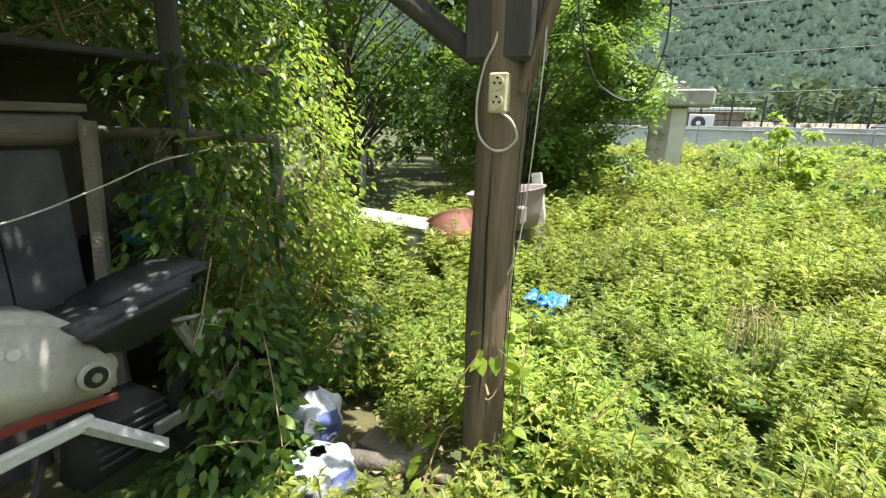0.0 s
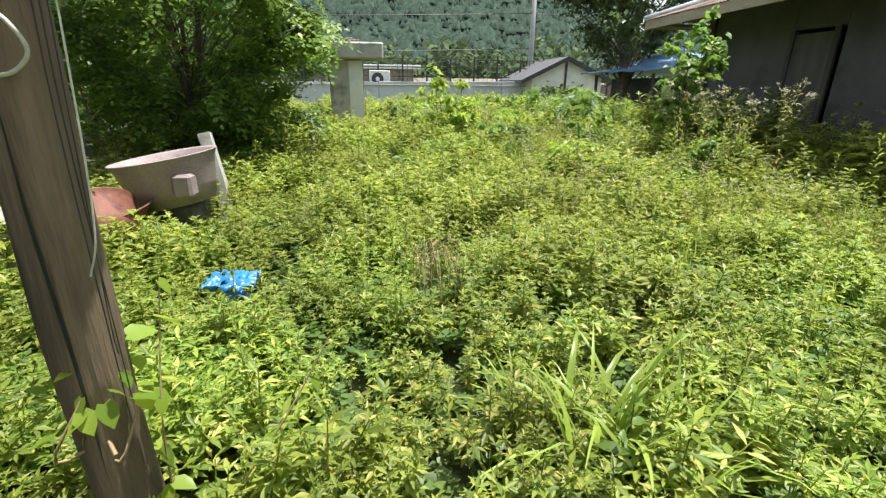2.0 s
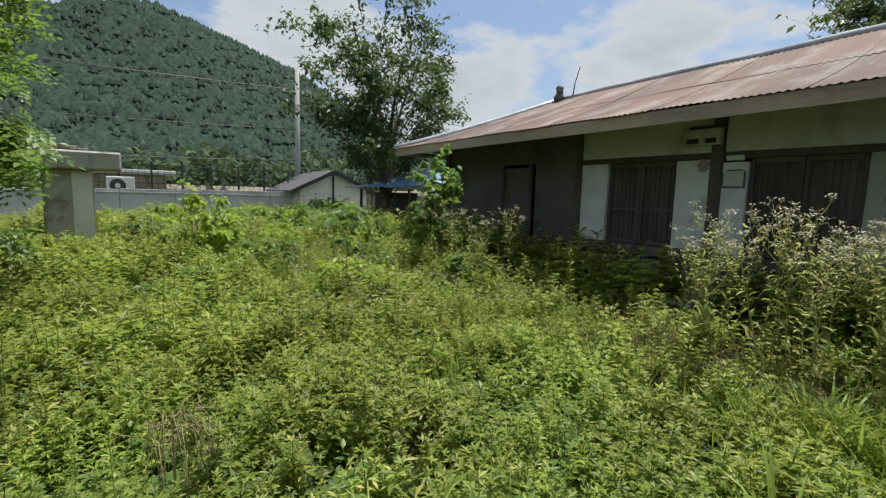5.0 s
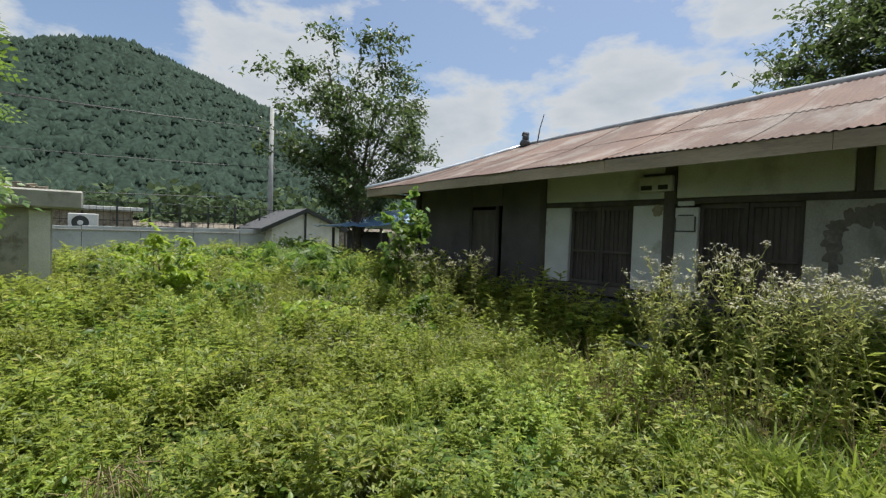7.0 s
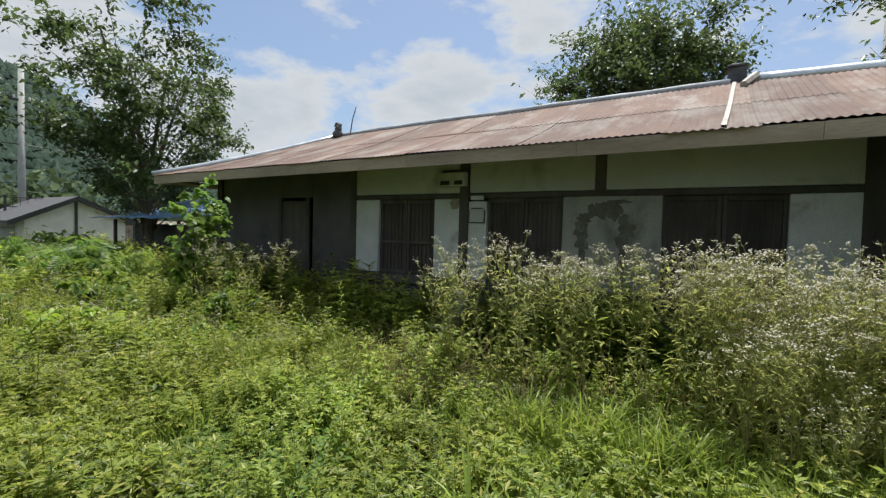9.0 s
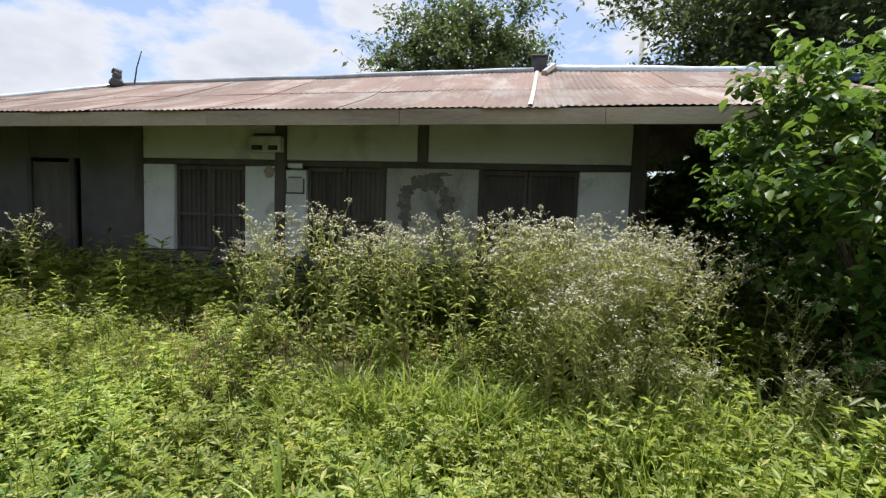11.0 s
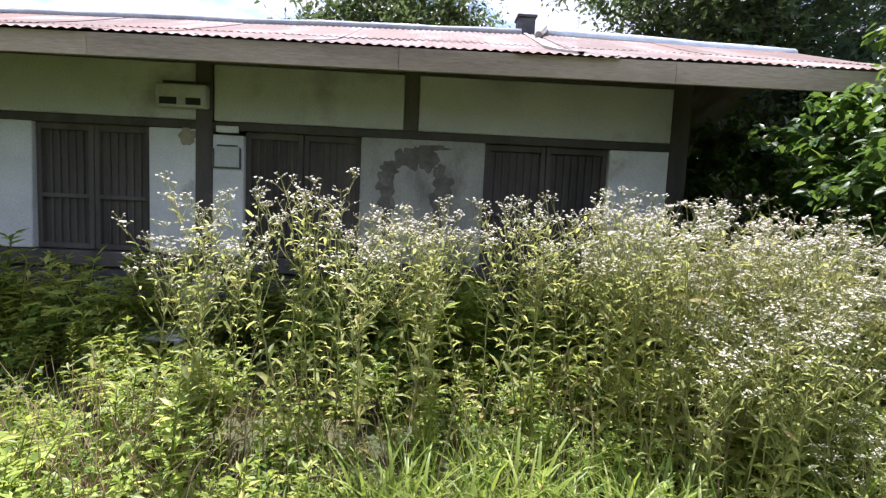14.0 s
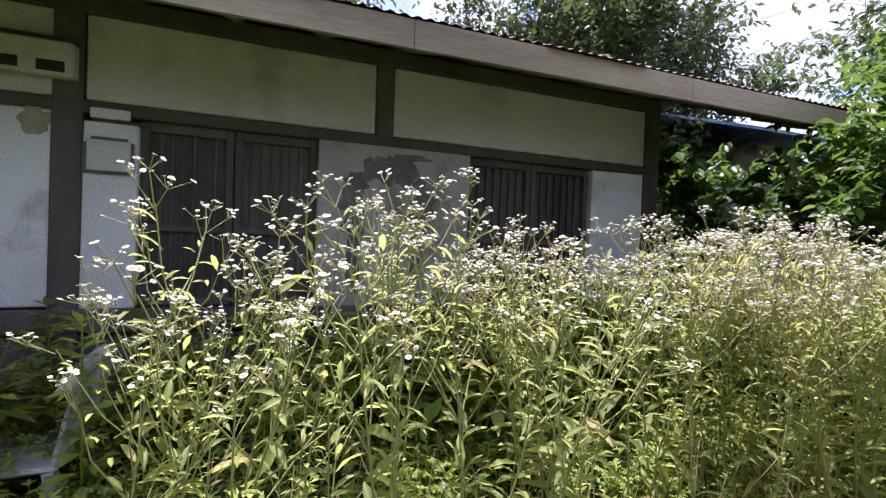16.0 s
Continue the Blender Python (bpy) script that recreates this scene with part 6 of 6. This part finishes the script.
def build_bag(x, y, r, h, seed, label, face):
    """A slumped plastic sack: soft folds up to a pinched neck, with a printed panel turned to the angle face."""
    z = ground_z(x, y)
    b = thing("plastic_bag", (x, y, z), label, "bag", "discarded feed bags")
    n, m = 48, 16

    def shell(grow, a0, a1, t0, t1):
        bm = bmesh.new()
        cols = [i for i in range(n + 1) if a0 <= i / n <= a1]
        rows = [j for j in range(m + 1) if t0 <= j / m <= t1]
        grid = []
        for j in rows:
            t = j / m
            body = (0.72 + 0.55 * math.sin(math.pi * min(1, 0.25 + 0.75 * t))) * (1 - 0.62 * smooth((t - 0.62) / 0.38))
            line = []
            for i in cols:
                w = 6.283 * i / n + face - math.pi
                q = Vector((math.cos(w), math.sin(w), t * 2.0))
                fold = 1 + 0.10 * t * math.sin(6 * w + seed) + 0.16 * noise.noise(q * 2.2 + Vector((seed, 0, 0))) - 0.13 * abs(noise.noise(q * 5.5 + Vector((0, seed, 0))))
                rad = r * body * fold + grow
                line.append(bm.verts.new((x + rad * math.cos(w), y + rad * math.sin(w), z + h * (t + 0.07 * noise.noise(q * 3 + Vector((0, 0, seed)))))))
            grid.append(line)
        for p, q in zip(grid, grid[1:]):
            for i in range(len(cols) - 1):
                bm.faces.new((p[i], p[i + 1], q[i + 1], q[i]))
        return bm
    part("film", shell(0.0, 0, 1, 0, 1), M["bagwhite"], b, smooth=True)
    panel = part("print", shell(0.003, 0.50, 0.66, 0.1, 0.72), M["bagblue"], b, "navy blue printed panel", smooth=True)
    for t0 in (0.18, 0.36, 0.54):
        part("lettering_bar", shell(0.005, 0.53, 0.61, t0, t0 + 0.07), M["bagwhite"], panel, smooth=True)
    part("print", shell(0.003, 0.36, 0.42, 0.3, 0.6), M["bagblue"], b, "navy blue print mark", smooth=True)


def basin(cx, cy, cz, r, h, oval, turn, wall=0.02, n=32):
    """An open tub: flared wall with a rolled rim, turned by a pose."""
    prof = [(r * 0.74, 0.0), (r * 0.86, h * 0.4), (r * 0.96, h * 0.85), (r * 1.03, h), (r * 1.05, h * 1.015), (r * 1.03, h * 1.03), (r * 0.95, h), (r * 0.83, h * 0.4), (r * 0.70, wall)]
    bm = bmesh.new()
    rings = [[bm.verts.new((a * math.cos(6.283 * k / n) * oval, a * math.sin(6.283 * k / n), z)) for k in range(n)] for a, z in prof]
    for p, q in zip(rings, rings[1:]):
        for k in range(n):
            bm.faces.new((p[k], p[(k + 1) % n], q[(k + 1) % n], q[k]))
    bm.faces.new(rings[0][::-1])
    bm.faces.new(rings[-1])
    bmesh.ops.transform(bm, matrix=Matrix.Translation((cx, cy, cz)) @ turn, verts=bm.verts)
    return bm


def build_clutter():
    z = ground_z(-1.5, -7.9)
    t = thing("rubber_tub", (-1.55, -7.95, z), "large faded pink rubber tub standing in the weeds", "tub")
    part("shell", basin(-1.6, -7.84, z + 0.40, 0.40, 0.38, 0.9, Euler((0.16, 0.02, 0)).to_matrix().to_4x4()), M["pink"], t, smooth=True)
    part("handle", box(-1.42, -1.262, -7.74, -7.60, z + 0.50, z + 0.68, 0.02), M["pink"], t, "square moulded lug on the side")
    part("support_stone", box(-1.85, -1.45, -8.05, -7.68, z - 0.05, z + 0.40, 0.03, jitter=0.02), M["dark"], t)
    r = thing("red_tub", (-1.05, -8.15, z), "cracked rusty red rubber basin slumped beside the pink tub", "tub")
    part("shell", basin(-0.96, -8.12, z + 0.22, 0.30, 0.30, 1.0, Euler((0.35, -0.75, 0.3)).to_matrix().to_4x4()), M["redtub"], r, smooth=True)
    part("lip", basin(-1.22, -8.22, z + 0.34, 0.33, 0.10, 1.0, Euler((0.12, 0.1, 0)).to_matrix().to_4x4()), M["redtub"], r, "torn dark rim")
    b = thing("leaning_board", (-2.2, -7.75, z), "pale weathered board leaning behind the tub", "board")
    part("plank", tube([(-2.10, -7.60, z - 0.05), (-2.18, -7.68, z + 0.45), (-2.26, -7.78, z + 0.90)], 0.075, 4), M["concrete"], b)
    c = thing("concrete_beam", (-0.9, -8.85, 0.0), "pale concrete post lying across stones in the weeds", "beam")
    part("beam", tube([(-0.92, -9.5, 0.47), (-0.88, -8.38, 0.455)], 0.095, 4, rough=0.04), M["concrete"], c)
    for yy in (-9.35, -8.6):
        part("stone", box(-1.02, -0.78, yy - 0.12, yy + 0.12, -0.05, 0.385, 0.03), M["concrete"], c)
    s = thing("blue_sheet", (-0.15, -7.04, 0.1), "crumpled bright blue plastic sheet caught on the weeds", "plastic sheet")
    bm = bmesh.new()
    n = 18
    g = [[bm.verts.new((-0.15 + 0.25 * (i / n - 0.5) * (1 + 0.3 * noise.noise(Vector((j * 0.3, 1, 0)))), -7.03 + 0.28 * (j / n - 0.5), 0.26 + 0.05 * noise.noise(Vector((i * 0.35, j * 0.35, 2))) + 0.02 * noise.noise(Vector((i, j, 5))))) for j in range(n + 1)] for i in range(n + 1)]
    for i in range(n):
        for j in range(n):
            if noise.noise(Vector((i * 0.22, j * 0.22, 9))) > -0.35:
                bm.faces.new((g[i][j], g[i + 1][j], g[i + 1][j + 1], g[i][j + 1]))
    o = part("sheet", bm, M["bluebag"], s, smooth=True)
    o.modifiers.new("thick", "SOLIDIFY").thickness = 0.004
    part("fold", crumple(-0.15, -7.03, 0.08, 0.08, 0.09, 0.11, 3), M["bluebag"], s, smooth=True)
    p = thing("plank", (1.45, -7.2, 0.0), "short weathered plank lying on the soil", "plank")
    part("board", box(1.38, 1.52, -7.42, -7.08, 0.03, 0.065, 0.005), M["shedwood"], p)
    q = thing("log", (1.5, -7.0, 0.0), "old log edging half buried in leaves", "log")
    part("bark", tube([(1.62, -7.5, 0.03), (1.5, -7.15, 0.035), (1.46, -6.95, 0.03)], 0.045, 8, rough=0.2), M["shedwood"], q, smooth=True)
    u = thing("teal_bundle", (1.55, -8.75, 0.0), "black sacks with a torn teal plastic bundle under the lean-to", "bundle")
    part("sack", crumple(1.6, -8.95, 0.42, 0.26, 0.22, 0.5, 8), M["rubber"], u, smooth=True)
    part("teal_wrap", crumple(1.48, -8.72, 0.98, 0.09, 0.07, 0.07, 12), M["teal"], u, smooth=True)
    part("teal_wrap", crumple(1.62, -8.7, 0.86, 0.06, 0.05, 0.05, 15), M["teal"], u, smooth=True)
    w = thing("rope", (2.2, -8.0, 1.0), "pale rope slung across the shed front", "rope")
    part("strand", tube(curve_pts([(2.9, -8.3, 1.05), (2.3, -8.3, 1.08), (1.95, -8.3, 1.17), (1.72, -8.3, 1.25), (1.5, -8.35, 1.28), (1.2, -8.5, 1.30)], 6), 0.0035, 6), M["cable"], w, smooth=True)
    v = thing("white_pipe", (-4.0, -11.4, 0.0), "white plastic pipe standing under the trees", "pipe")
    part("pipe", tube([(-4.0, -11.55, -0.05), (-4.0, -11.5, 1.1)], 0.05, 10), M["white"], v, smooth=True)
    # white garden chair by the house
    k = thing("plastic_chair", (-0.25, -0.82, 0.1), "dirty white plastic garden chair abandoned before the house wall", "chair")
    part("seat", box(-0.44, -0.02, -1.04, -0.62, 0.42, 0.45, 0.014, jitter=0.006), M["dullplastic"], k)
    for xx, dx in ((-0.40, -0.05), (-0.05, 0.06)):
        for yy, dy in ((-1.02, -0.03), (-0.64, 0.03)):
            part("leg", tube([(xx, yy, 0.43), (xx + dx * 0.5, yy + dy * 0.5, 0.25), (xx + dx, yy + dy, 0.04)], [0.032, 0.027, 0.022], 5), M["dullplastic"], k)
    for i in range(5):
        yy = -1.0 + 0.0875 * i
        part("back_slat", tube([(-0.03, yy, 0.44), (0.0, yy, 0.60), (0.05, yy, 0.80)], [0.024, 0.02, 0.024], 4), M["dullplastic"], k)
    part("back_panel", box(0.015, 0.045, -1.03, -0.63, 0.66, 0.80, 0.012, jitter=0.008), M["dullplastic"], k)
    part("top_rail", tube(curve_pts([(0.0, -1.05, 0.74), (0.05, -0.98, 0.83), (0.075, -0.83, 0.86), (0.05, -0.67, 0.83), (0.0, -0.61, 0.74)], 4), 0.034, 6), M["dullplastic"], k, smooth=True)


build_post()
build_motorcycle()
build_shed()
build_bag(1.50, -7.68, 0.10, 0.25, 4, "crumpled white and navy feed bag among the leaves", 0.9)
build_bag(1.74, -7.44, 0.12, 0.17, 9, "torn white feed bag with navy print on the ground", 1.1)
build_clutter()
